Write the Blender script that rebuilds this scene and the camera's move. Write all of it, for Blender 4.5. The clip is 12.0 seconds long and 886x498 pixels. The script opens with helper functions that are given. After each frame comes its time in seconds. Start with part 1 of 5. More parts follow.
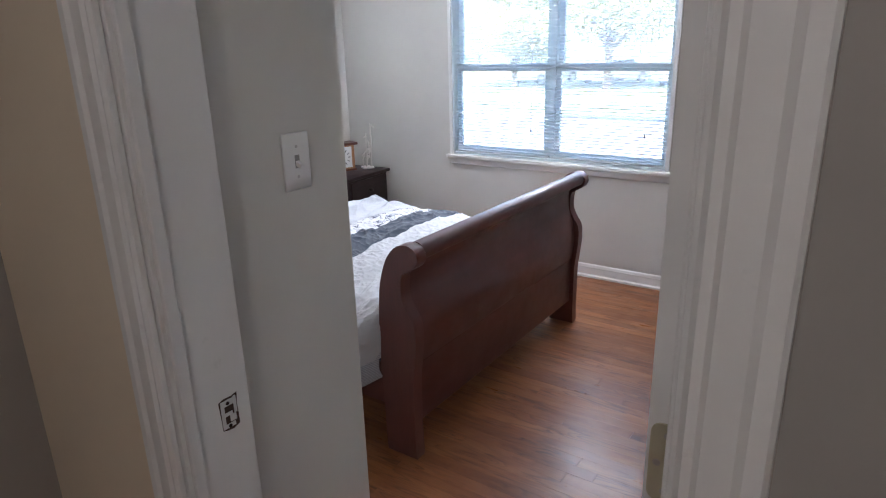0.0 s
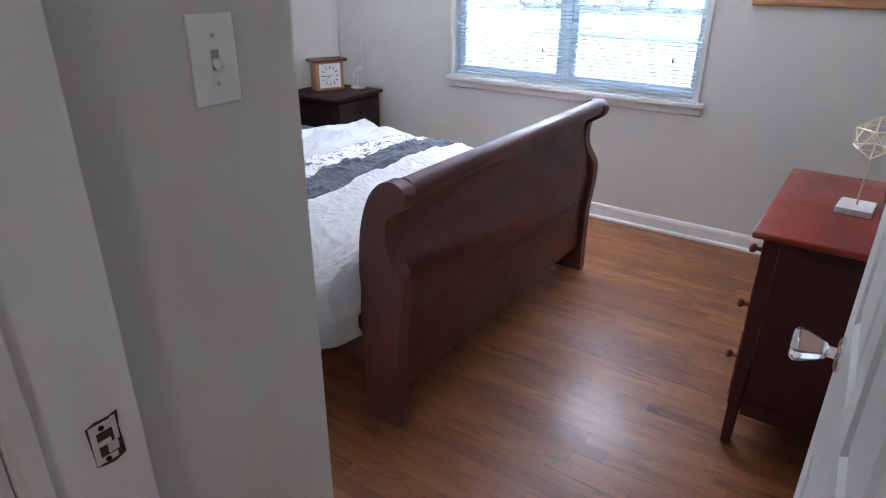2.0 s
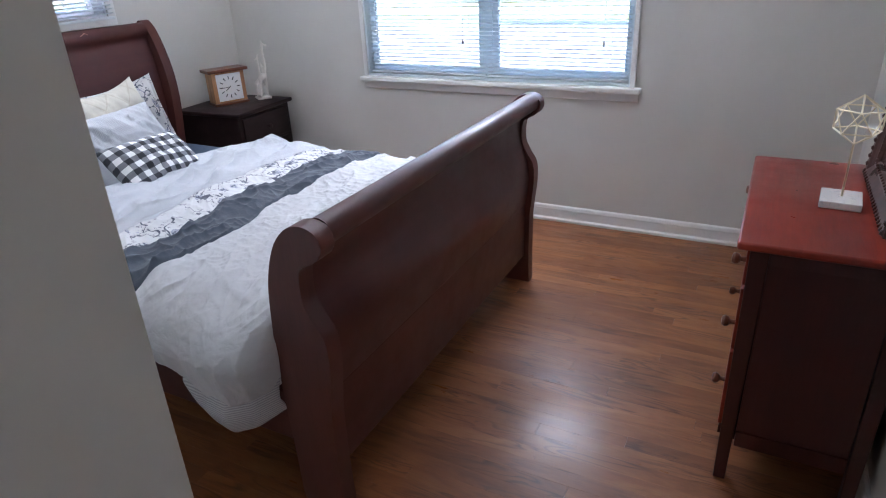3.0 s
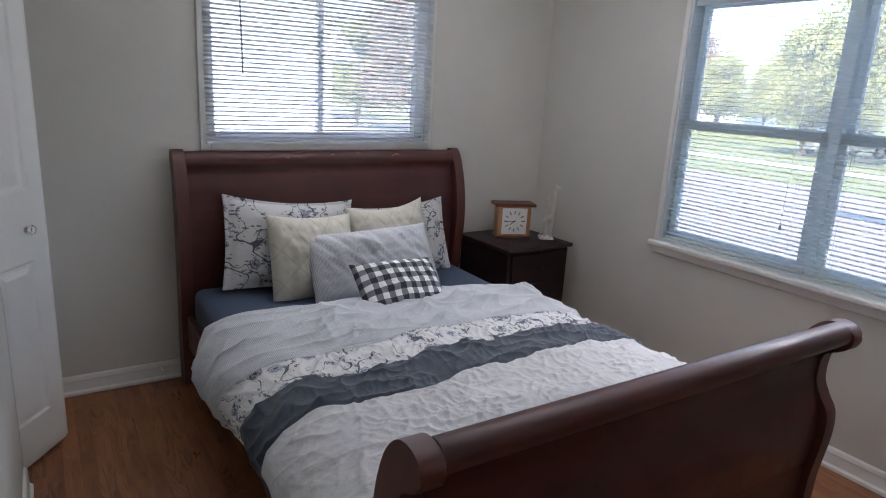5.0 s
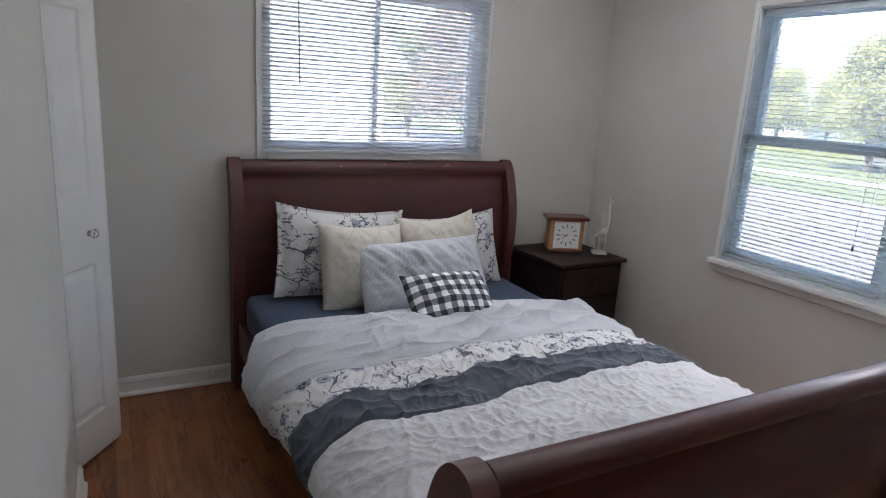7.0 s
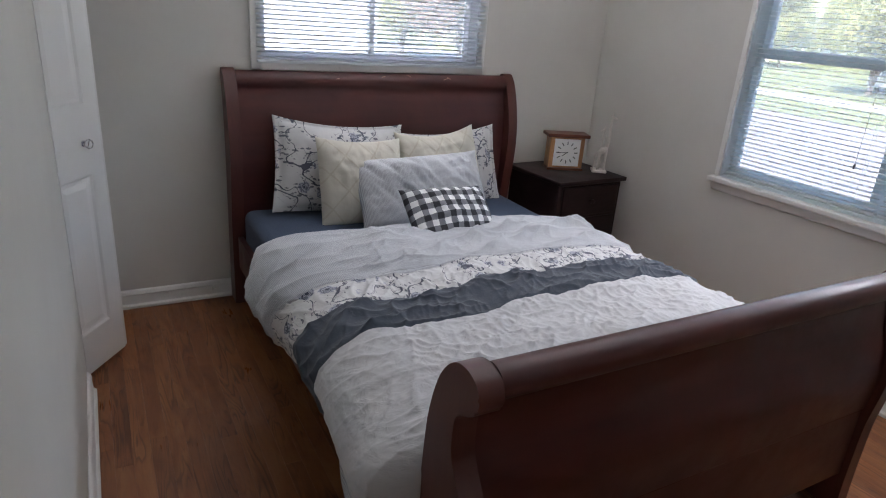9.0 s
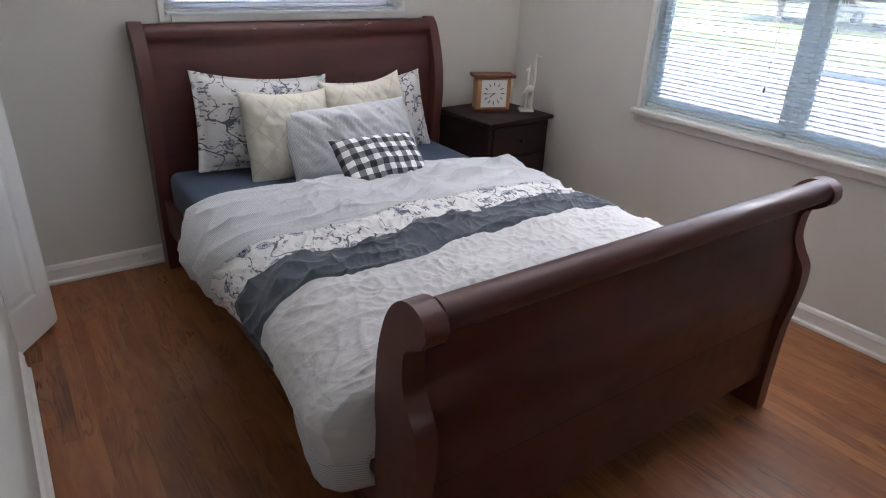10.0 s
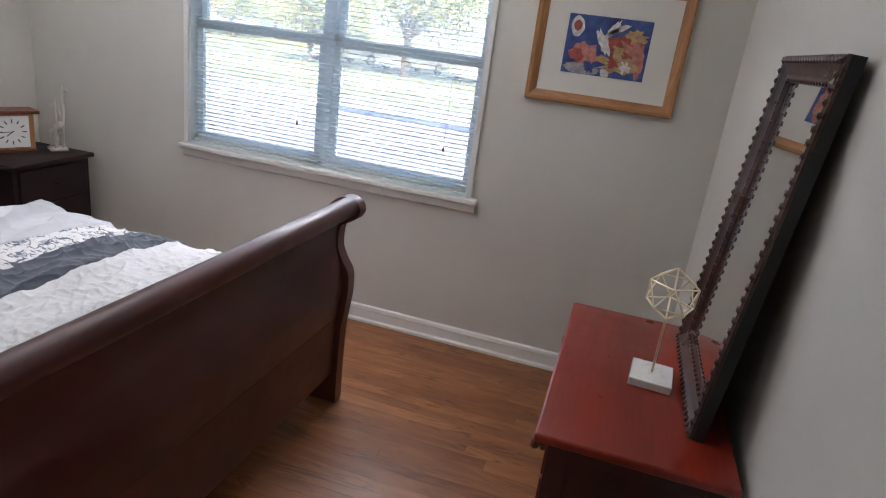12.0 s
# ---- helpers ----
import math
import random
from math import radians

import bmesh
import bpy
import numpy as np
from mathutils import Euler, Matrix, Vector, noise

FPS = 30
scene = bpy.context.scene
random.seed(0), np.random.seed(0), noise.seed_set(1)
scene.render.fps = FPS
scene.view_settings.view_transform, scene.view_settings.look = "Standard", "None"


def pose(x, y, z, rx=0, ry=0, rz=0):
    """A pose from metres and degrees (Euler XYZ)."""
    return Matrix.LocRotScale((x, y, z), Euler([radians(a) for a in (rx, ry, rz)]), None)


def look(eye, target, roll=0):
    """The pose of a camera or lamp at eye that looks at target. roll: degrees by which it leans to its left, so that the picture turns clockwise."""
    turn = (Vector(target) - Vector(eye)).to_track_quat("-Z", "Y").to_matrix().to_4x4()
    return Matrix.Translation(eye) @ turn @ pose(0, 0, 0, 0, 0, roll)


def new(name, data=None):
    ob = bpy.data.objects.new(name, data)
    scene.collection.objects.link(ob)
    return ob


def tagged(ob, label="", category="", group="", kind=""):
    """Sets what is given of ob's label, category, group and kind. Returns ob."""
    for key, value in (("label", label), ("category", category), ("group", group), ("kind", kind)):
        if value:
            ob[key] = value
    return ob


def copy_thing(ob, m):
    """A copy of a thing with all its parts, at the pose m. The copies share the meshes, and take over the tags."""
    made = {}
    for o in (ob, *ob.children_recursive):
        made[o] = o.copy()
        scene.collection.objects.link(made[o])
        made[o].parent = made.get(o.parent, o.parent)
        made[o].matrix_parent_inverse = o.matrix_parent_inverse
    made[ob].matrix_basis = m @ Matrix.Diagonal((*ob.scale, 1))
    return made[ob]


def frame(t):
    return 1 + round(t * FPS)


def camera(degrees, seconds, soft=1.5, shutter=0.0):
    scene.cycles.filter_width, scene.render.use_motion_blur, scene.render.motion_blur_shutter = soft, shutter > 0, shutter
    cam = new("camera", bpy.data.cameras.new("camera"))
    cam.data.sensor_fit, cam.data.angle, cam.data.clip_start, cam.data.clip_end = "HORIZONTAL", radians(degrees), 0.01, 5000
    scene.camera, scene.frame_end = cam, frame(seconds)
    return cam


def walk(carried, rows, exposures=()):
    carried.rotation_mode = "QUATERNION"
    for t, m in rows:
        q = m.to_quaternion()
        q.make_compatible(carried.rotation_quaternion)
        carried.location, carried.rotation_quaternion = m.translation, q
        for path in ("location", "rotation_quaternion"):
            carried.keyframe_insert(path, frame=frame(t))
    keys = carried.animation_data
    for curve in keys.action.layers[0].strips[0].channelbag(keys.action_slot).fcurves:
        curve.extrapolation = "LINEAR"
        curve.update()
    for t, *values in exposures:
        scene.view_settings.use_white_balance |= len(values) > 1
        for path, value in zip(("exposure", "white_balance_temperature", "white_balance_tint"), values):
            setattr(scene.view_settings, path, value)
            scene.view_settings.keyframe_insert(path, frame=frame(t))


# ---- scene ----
cam = camera(70.1, 12.0, 1.1)
PATH = [
    (0, (0.395, 0.311, 1.577), (-0.693, 1.873, 0.963), -1.5),
    (0.5, (0.382, 0.314, 1.564), (-0.663, 1.888, 0.908), -2.2),
    (1, (0.333, 0.322, 1.556), (-0.683, 1.893, 0.848), -2.4),
    (1.5, (0.257, 0.434, 1.512), (-0.722, 1.98, 0.704), -2.5),
    (2, (0.172, 0.644, 1.481), (-0.861, 2.145, 0.656), 0.4),
    (2.5, (0.058, 0.798, 1.447), (-0.824, 2.36, 0.564), -3.1),
    (2.7, (0.000, 0.863, 1.444), (-0.811, 2.482, 0.599), -3.4),
    (4.3, (-0.060, 1.444, 1.514), (-1.550, 2.492, 0.687), 2.5),
    (4.5, (-0.057, 1.481, 1.497), (-1.632, 2.432, 0.712), 2.0),
    (5, (-0.053, 1.477, 1.538), (-1.682, 2.526, 1.043), 3.2),
    (5.5, (-0.045, 1.478, 1.554), (-1.679, 2.547, 1.123), 3.2),
    (6, (-0.067, 1.475, 1.548), (-1.734, 2.486, 1.101), 3.9),
    (6.5, (-0.097, 1.477, 1.54), (-1.797, 2.427, 1.084), 3.7),
    (7, (-0.101, 1.479, 1.538), (-1.81, 2.404, 1.065), 3.6),
    (7.5, (-0.106, 1.476, 1.532), (-1.84, 2.337, 1.031), 3.4),
    (7.7, (-0.111, 1.457, 1.511), (-1.823, 2.328, 0.952), 3.6),
    (9.3, (-0.106, 1.459, 1.498), (-1.736, 2.377, 0.790), 4.2),
    (9.5, (-0.115, 1.465, 1.495), (-1.745, 2.379, 0.781), 3.7),
    (10, (-0.082, 1.444, 1.489), (-1.555, 2.508, 0.653), 2.3),
    (10.5, (-0.027, 1.41, 1.491), (-1.13, 2.852, 0.652), 4.5),
    (11, (-0.003, 1.387, 1.512), (-0.764, 3.07, 0.745), 7.5),
    (11.5, (0.015, 1.376, 1.513), (-0.578, 3.172, 0.862), 5.4),
    (12, (0.014, 1.405, 1.52), (-0.476, 3.235, 0.881), 7.6),
]
walk(cam, [(t, look(eye, target, roll)) for t, eye, target, roll in PATH],
     [(0.0, 3.68, 5900, 17), (1.6, 3.76, 5800, 17), (2.5, 3.7, 5700, 17), (4.3, 2.8, 6250, 18), (5.2, 2.73, 6300, 18), (7.7, 2.75, 6350, 18), (9.3, 2.9, 6400, 18), (10.5, 3.25, 6500, 18), (12.0, 3.2, 6500, 18)])


# ---- world, sun, exposure ----
world = bpy.data.worlds.new("sky")
scene.world = world
world.use_nodes = True
wn = world.node_tree.nodes
sky = wn.new("ShaderNodeTexSky")
sky.sky_type, sky.sun_disc = "NISHITA", False
SUN_EL, SUN_AZ = 48.0, 160.0          # the sun stands behind the house
sky.sun_elevation, sky.sun_rotation = radians(SUN_EL), radians(SUN_AZ)
sky.air_density, sky.dust_density = 1.0, 2.5
world.node_tree.links.new(sky.outputs[0], wn["Background"].inputs[0])
wn["Background"].inputs[1].default_value = 0.15
sun = new("sun", bpy.data.lights.new("sun", "SUN"))
sun.data.energy, sun.data.angle, sun.data.color = 2.6, radians(12), (1.0, 0.95, 0.88)
az, el = radians(SUN_AZ), radians(SUN_EL)
sun_dir = Vector((math.sin(az) * math.cos(el), math.cos(az) * math.cos(el), math.sin(el)))
sun.rotation_euler = sun_dir.to_track_quat("Z", "Y").to_euler()


def window_lamp(name, centre, normal, size, watts, spread):
    """An area lamp in a window's opening, for the sky's light that the blind throws up or down into the room."""
    l = new(name, bpy.data.lights.new(name, "AREA"))
    l.data.shape, l.data.size, l.data.size_y = "RECTANGLE", size[0], size[1]
    l.data.energy, l.data.spread, l.data.color = watts, radians(spread), (0.93, 0.97, 1.0)
    l.matrix_basis = look(centre, Vector(centre) + Vector(normal))
    return l


UP, DOWN = math.tan(radians(52)), -math.tan(radians(50))
window_lamp("north_sky_up", (-1.48, 4.268, 1.30), (0, -1, UP), (1.50, 0.06), 2.6, 78)
window_lamp("north_sky_down", (-1.48, 4.268, 1.55), (0, -1, DOWN), (1.50, 0.06), 0.62, 84)
window_lamp("west_sky_up", (-3.262, 2.81, 1.55), (1, 0, UP), (1.15, 0.06), 0.82, 78)
window_lamp("west_sky_down", (-3.262, 2.81, 1.70), (1, 0, DOWN), (1.15, 0.06), 0.34, 84)


# ---- materials ----
def mat(name, color, rough=0.6, metal=0.0, **more):
    """A node material; returns it with its principled shader."""
    m = bpy.data.materials.new(name)
    m.use_nodes = True
    p = m.node_tree.nodes["Principled BSDF"]
    p.inputs["Base Color"].default_value = (*color, 1)
    p.inputs["Roughness"].default_value = rough
    p.inputs["Metallic"].default_value = metal
    for key, value in more.items():
        p.inputs[key.replace("_", " ")].default_value = value
    return m


def node(m, kind, **values):
    n = m.node_tree.nodes.new(kind)
    for key, value in values.items():
        if key in ("operation", "blend_type", "data_type", "wave_type", "bands_direction", "feature", "wave_profile", "noise_dimensions", "voronoi_dimensions", "clamp"):
            if key == "operation":
                n.operation = value
            elif key == "blend_type":
                n.blend_type = value
            elif key == "data_type":
                n.data_type = value
            elif key == "wave_type":
                n.wave_type = value
            elif key == "bands_direction":
                n.bands_direction = value
            elif key == "feature":
                n.feature = value
            elif key == "wave_profile":
                n.wave_profile = value
            elif key == "clamp":
                n.use_clamp = value
        else:
            n.inputs[key.replace("_", " ")].default_value = value
    return n


def link(m, a, b):
    m.node_tree.links.new(a, b)


def shader(m):
    return m.node_tree.nodes["Principled BSDF"]


def coords(m, kind="Object", scale=(1, 1, 1)):
    tc = node(m, "ShaderNodeTexCoord")
    mp = node(m, "ShaderNodeMapping", Scale=scale)
    link(m, tc.outputs[kind], mp.inputs[0])
    return mp.outputs[0]


def ramp(m, fac, stops):
    r = node(m, "ShaderNodeValToRGB")
    el = r.color_ramp.elements
    while len(el) < len(stops):
        el.new(0.5)
    for e, (pos, col) in zip(el, stops):
        e.position, e.color = pos, (*col, 1)
    link(m, fac, r.inputs[0])
    return r.outputs[0]


def noise_tex(m, vec, scale, detail=4.0, rough=0.55, distortion=0.0):
    n = node(m, "ShaderNodeTexNoise", Scale=scale, Detail=detail, Roughness=rough, Distortion=distortion)
    link(m, vec, n.inputs["Vector"])
    return n.outputs[0]


def math_node(m, op, a, b=0.5, clamp=False):
    n = node(m, "ShaderNodeMath", operation=op, clamp=clamp)
    for i, v in enumerate((a, b)):
        if isinstance(v, (int, float)):
            n.inputs[i].default_value = v
        else:
            link(m, v, n.inputs[i])
    return n.outputs[0]


def mixc(m, fac, a, b, blend="MIX"):
    n = node(m, "ShaderNodeMix", data_type="RGBA", blend_type=blend)
    for i, v in ((0, fac), (6, a), (7, b)):
        if isinstance(v, (int, float)):
            n.inputs[i].default_value = v
        elif isinstance(v, tuple):
            n.inputs[i].default_value = (*v, 1)
        else:
            link(m, v, n.inputs[i])
    return n.outputs[2]


def bump(m, height, strength=0.2, distance=0.002):
    b = node(m, "ShaderNodeBump", Strength=strength, Distance=distance)
    link(m, height, b.inputs["Height"])
    link(m, b.outputs[0], shader(m).inputs["Normal"])


def paint(name, color, rough, spread=0.03, grain=260.0, relief=0.12, scuffs=0.0):
    """Painted plaster or wood: faint patches, roller stipple, optional scuffs."""
    m = mat(name, color, rough)
    v = coords(m)
    lo = tuple(c * (1 - spread * 2) for c in color)
    hi = tuple(min(1, c * (1 + spread)) for c in color)
    col = ramp(m, noise_tex(m, v, 1.7, 5), [(0.3, lo), (0.7, hi)])
    if scuffs:
        dirt = ramp(m, noise_tex(m, v, 14, 8, 0.7), [(0.62, (0, 0, 0)), (0.72, (1, 1, 1))])
        fac = math_node(m, "MULTIPLY", dirt, scuffs)
        col = mixc(m, fac, col, tuple(c * 0.55 for c in color))
    link(m, col, shader(m).inputs["Base Color"])
    r = ramp(m, noise_tex(m, v, 6, 4), [(0.3, (rough - 0.06,) * 3), (0.7, (rough + 0.06,) * 3)])
    link(m, r, shader(m).inputs["Roughness"])
    bump(m, noise_tex(m, v, grain, 3), relief, 0.0006)
    return m


def wood(name, dark, light, rough=0.35, axis="X", ring=9.0, relief=0.1, rnd=0.0, coat=0.0, warp=1.6, patch=0.09):
    """Wood with grain along an axis, pores and patchy gloss."""
    m = mat(name, light, rough)
    st = {"X": (0.10, 1, 1), "Y": (1, 0.10, 1), "Z": (1, 1, 0.10)}[axis]
    v = coords(m, "Object", st)
    info = node(m, "ShaderNodeObjectInfo")
    add = node(m, "ShaderNodeVectorMath", operation="ADD")
    link(m, v, add.inputs[0])
    if rnd:
        comb = node(m, "ShaderNodeCombineXYZ")
        for i, k in enumerate((7.0, 13.0, 5.0)):
            link(m, math_node(m, "MULTIPLY", info.outputs["Random"], k), comb.inputs[i])
        link(m, comb.outputs[0], add.inputs[1])
    vv = add.outputs[0]
    g1 = noise_tex(m, vv, ring, 6, 0.6, warp)
    g2 = noise_tex(m, vv, ring * 12, 5, 0.6)
    g = math_node(m, "ADD", math_node(m, "MULTIPLY", g1, 0.7), math_node(m, "MULTIPLY", g2, 0.3))
    col = ramp(m, g, [(0.36, dark), (0.62, light)])
    if rnd:
        tone = ramp(m, info.outputs["Random"], [(0.0, (1 - rnd,) * 3), (0.5, (1, 1 - rnd * 0.1, 1 - rnd * 0.2)), (1.0, (1 + rnd * 0.6, 1 + rnd * 0.4, 1 + rnd * 0.3))])
        col = mixc(m, 1.0, col, tone, "MULTIPLY")
    link(m, col, shader(m).inputs["Base Color"])
    rr = ramp(m, noise_tex(m, coords(m), 5, 6, 0.65), [(0.3, (max(0.05, rough - patch),) * 3), (0.7, (rough + patch * 1.2,) * 3)])
    link(m, rr, shader(m).inputs["Roughness"])
    shader(m).inputs["Coat Weight"].default_value = coat
    shader(m).inputs["Coat Roughness"].default_value = 0.18
    if relief:
        bump(m, g2, relief, 0.0008)
    return m


def fabric(name, color, rough=0.9, weave=900.0):
    m = mat(name, color, rough)
    v = coords(m)
    lo = tuple(c * 0.88 for c in color)
    link(m, ramp(m, noise_tex(m, v, 9, 6), [(0.3, lo), (0.7, color)]), shader(m).inputs["Base Color"])
    shader(m).inputs["Sheen Weight"].default_value = 0.15
    bump(m, noise_tex(m, v, weave, 2), 0.25, 0.0008)
    return m


def uv_split(m):
    tc = node(m, "ShaderNodeTexCoord")
    sp = node(m, "ShaderNodeSeparateXYZ")
    link(m, tc.outputs["UV"], sp.inputs[0])
    return tc.outputs["UV"], sp.outputs[0], sp.outputs[1]


def saw(m, value, per_metre, share):
    """1 on a share of each repeat."""
    f = math_node(m, "FRACT", math_node(m, "MULTIPLY", value, per_metre))
    return math_node(m, "LESS_THAN", f, share)


def floral_colour(m, uv, ground=(0.60, 0.595, 0.585), ink=(0.045, 0.052, 0.085), scale=1.0):
    """Winding ink stems with small leaves, and drawn blossoms with grey-blue petals, on a pale ground."""
    mp = node(m, "ShaderNodeMapping", Scale=(scale, scale, scale))
    link(m, uv, mp.inputs[0])
    v = mp.outputs[0]
    field = noise_tex(m, v, 5.5, 1.5, 0.4, 0.5)
    off = math_node(m, "ABSOLUTE", math_node(m, "SUBTRACT", field, 0.5))
    stems = math_node(m, "LESS_THAN", off, math_node(m, "MULTIPLY", noise_tex(m, v, 13, 1), 0.024))
    field2 = noise_tex(m, v, 12.0, 1.0, 0.4, 0.3)
    off2 = math_node(m, "ABSOLUTE", math_node(m, "SUBTRACT", field2, 0.47))
    twigs = math_node(m, "MULTIPLY", math_node(m, "LESS_THAN", off2, 0.007), math_node(m, "LESS_THAN", off, 0.10))
    slant = node(m, "ShaderNodeMapping", Rotation=(0, 0, 0.7), Scale=(1.0, 2.3, 1.0))
    link(m, v, slant.inputs[0])
    leaf = node(m, "ShaderNodeTexVoronoi", feature="F1", Scale=17.0)
    link(m, slant.outputs[0], leaf.inputs["Vector"])
    ld = math_node(m, "ADD", leaf.outputs["Distance"], math_node(m, "MULTIPLY", noise_tex(m, v, 60, 1), 0.12))
    leaves = math_node(m, "MULTIPLY", math_node(m, "LESS_THAN", ld, 0.41), math_node(m, "LESS_THAN", off, 0.10))
    leaves = math_node(m, "MULTIPLY", leaves, math_node(m, "GREATER_THAN", noise_tex(m, v, 17, 1), 0.42))
    bloom = node(m, "ShaderNodeTexVoronoi", feature="F1", Scale=6.6)
    link(m, v, bloom.inputs["Vector"])
    d = math_node(m, "ADD", bloom.outputs["Distance"], math_node(m, "MULTIPLY", math_node(m, "SUBTRACT", noise_tex(m, v, 34, 2), 0.5), 0.34))
    pick = math_node(m, "GREATER_THAN", noise_tex(m, v, 4.0, 1), 0.40)
    inside = math_node(m, "MULTIPLY", math_node(m, "LESS_THAN", d, 0.30), pick)
    lines = math_node(m, "GREATER_THAN", math_node(m, "SINE", math_node(m, "MULTIPLY", d, 62.0)), 0.25)
    core = math_node(m, "LESS_THAN", d, 0.07)
    drawn = math_node(m, "MULTIPLY", inside, math_node(m, "MAXIMUM", math_node(m, "MULTIPLY", lines, 0.8), core))
    col = mixc(m, math_node(m, "MULTIPLY", inside, 0.65), ground, (0.30, 0.32, 0.42))
    tot = math_node(m, "MAXIMUM", math_node(m, "MAXIMUM", math_node(m, "MAXIMUM", stems, math_node(m, "MULTIPLY", twigs, 0.7)), math_node(m, "MULTIPLY", leaves, 0.85)), drawn)
    return mixc(m, math_node(m, "MULTIPLY", tot, 0.92), col, ink)


def make_oak():
    """Old varnished oak strips: each board its own tone, cathedral grain, dark open pores, worn and glossy patches."""
    m = mat("oak_floor", (0.25, 0.11, 0.04), 0.35)
    info = node(m, "ShaderNodeObjectInfo")
    geo = node(m, "ShaderNodeNewGeometry")
    tc = node(m, "ShaderNodeTexCoord")
    off = node(m, "ShaderNodeCombineXYZ")
    for i, k in enumerate((37.0, 19.0, 11.0)):
        link(m, math_node(m, "MULTIPLY", info.outputs["Random"], k), off.inputs[i])
    add = node(m, "ShaderNodeVectorMath", operation="ADD")
    link(m, tc.outputs["Object"], add.inputs[0])
    link(m, off.outputs[0], add.inputs[1])

    def stretched(x, y):
        mp = node(m, "ShaderNodeMapping", Scale=(x, y, 1.0))
        link(m, add.outputs[0], mp.inputs[0])
        return mp.outputs[0]

    broad = noise_tex(m, stretched(1.5, 6.0), 1.6, 4, 0.6, 1.2)
    rings = math_node(m, "FRACT", math_node(m, "MULTIPLY", noise_tex(m, stretched(1.6, 14.0), 1.0, 2, 0.4, 0.9), 10.0))
    late = ramp(m, rings, [(0.0, (0.95, 0.95, 0.95)), (0.16, (0.0, 0.0, 0.0)), (0.7, (0.12, 0.12, 0.12)), (1.0, (0.95, 0.95, 0.95))])
    pores = ramp(m, noise_tex(m, stretched(14.0, 190.0), 1.0, 4, 0.6), [(0.53, (0, 0, 0)), (0.66, (1, 1, 1))])
    col = ramp(m, broad, [(0.28, (0.195, 0.068, 0.024)), (0.5, (0.285, 0.106, 0.037)), (0.75, (0.365, 0.148, 0.053))])
    dark = math_node(m, "ADD", math_node(m, "MULTIPLY", math_node(m, "MULTIPLY", late, 0.72), ramp(m, noise_tex(m, stretched(1.2, 3.0), 2.3, 2), [(0.44, (0.08, 0.08, 0.08)), (0.58, (1, 1, 1))])), math_node(m, "MULTIPLY", pores, 0.16), True)
    col = mixc(m, dark, col, (0.070, 0.026, 0.011))
    tone = ramp(m, info.outputs["Random"], [(0.0, (0.72, 0.66, 0.62)), (0.3, (0.92, 0.89, 0.86)), (0.75, (1.0, 0.99, 0.98)), (1.0, (1.16, 1.15, 1.12))])
    col = mixc(m, 1.0, col, tone, "MULTIPLY")
    spots = ramp(m, noise_tex(m, geo.outputs["Position"], 26.0, 5, 0.7), [(0.66, (0, 0, 0)), (0.72, (1, 1, 1))])
    col = mixc(m, math_node(m, "MULTIPLY", spots, 0.5), col, (0.055, 0.024, 0.012))
    link(m, col, shader(m).inputs["Base Color"])
    gloss = math_node(m, "ADD", math_node(m, "MULTIPLY", noise_tex(m, geo.outputs["Position"], 5.0, 6, 0.65), 0.6), math_node(m, "MULTIPLY", noise_tex(m, stretched(3.0, 60.0), 1.0, 3), 0.4))
    link(m, ramp(m, gloss, [(0.36, (0.27, 0.27, 0.27)), (0.64, (0.56, 0.56, 0.56))]), shader(m).inputs["Roughness"])
    shader(m).inputs["Coat Weight"].default_value = 0.25
    shader(m).inputs["Coat Roughness"].default_value = 0.22
    wave = math_node(m, "ADD", math_node(m, "MULTIPLY", noise_tex(m, geo.outputs["Position"], 9.0, 3), 6.0), math_node(m, "MULTIPLY", pores, -0.6))
    bump(m, wave, 0.25, 0.0012)
    return m


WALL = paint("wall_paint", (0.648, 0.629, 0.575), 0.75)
# one hall paint in two tones: shade in the greige, warm light in the cream
HALL_SHADED = paint("hall_paint_shaded", (0.36, 0.335, 0.30), 0.75)
HALL_LIT = paint("hall_paint_lit", (0.80, 0.69, 0.525), 0.7)
CEIL = paint("ceiling_paint", (0.85, 0.84, 0.82), 0.85)
TRIM = paint("trim_paint", (0.80, 0.79, 0.755), 0.42, 0.02, 60, 0.15, scuffs=0.25)
def see_light(m, color, share):
    """Lets a share of the light through; lifts backlit frames and slats like glare."""
    nt = m.node_tree
    tr = nt.nodes.new("ShaderNodeBsdfTranslucent")
    tr.inputs[0].default_value = (*color, 1)
    mx = nt.nodes.new("ShaderNodeMixShader")
    mx.inputs[0].default_value = share
    nt.links.new(shader(m).outputs[0], mx.inputs[1])
    nt.links.new(tr.outputs[0], mx.inputs[2])
    nt.links.new(mx.outputs[0], nt.nodes["Material Output"].inputs[0])
    return m


# white frames: backlit blue is in the sash colour, glare in the translucent share
SASH = see_light(paint("sash_vinyl", (0.80, 0.87, 0.885), 0.4, 0.02, 40, 0.05), (0.86, 0.925, 0.935), 0.38)
VINYL = see_light(paint("white_vinyl", (0.82, 0.82, 0.84), 0.4, 0.02, 40, 0.05), (0.92, 0.92, 0.94), 0.50)
OAK = make_oak()
GAP = mat("floor_gap", (0.035, 0.014, 0.007), 0.8)


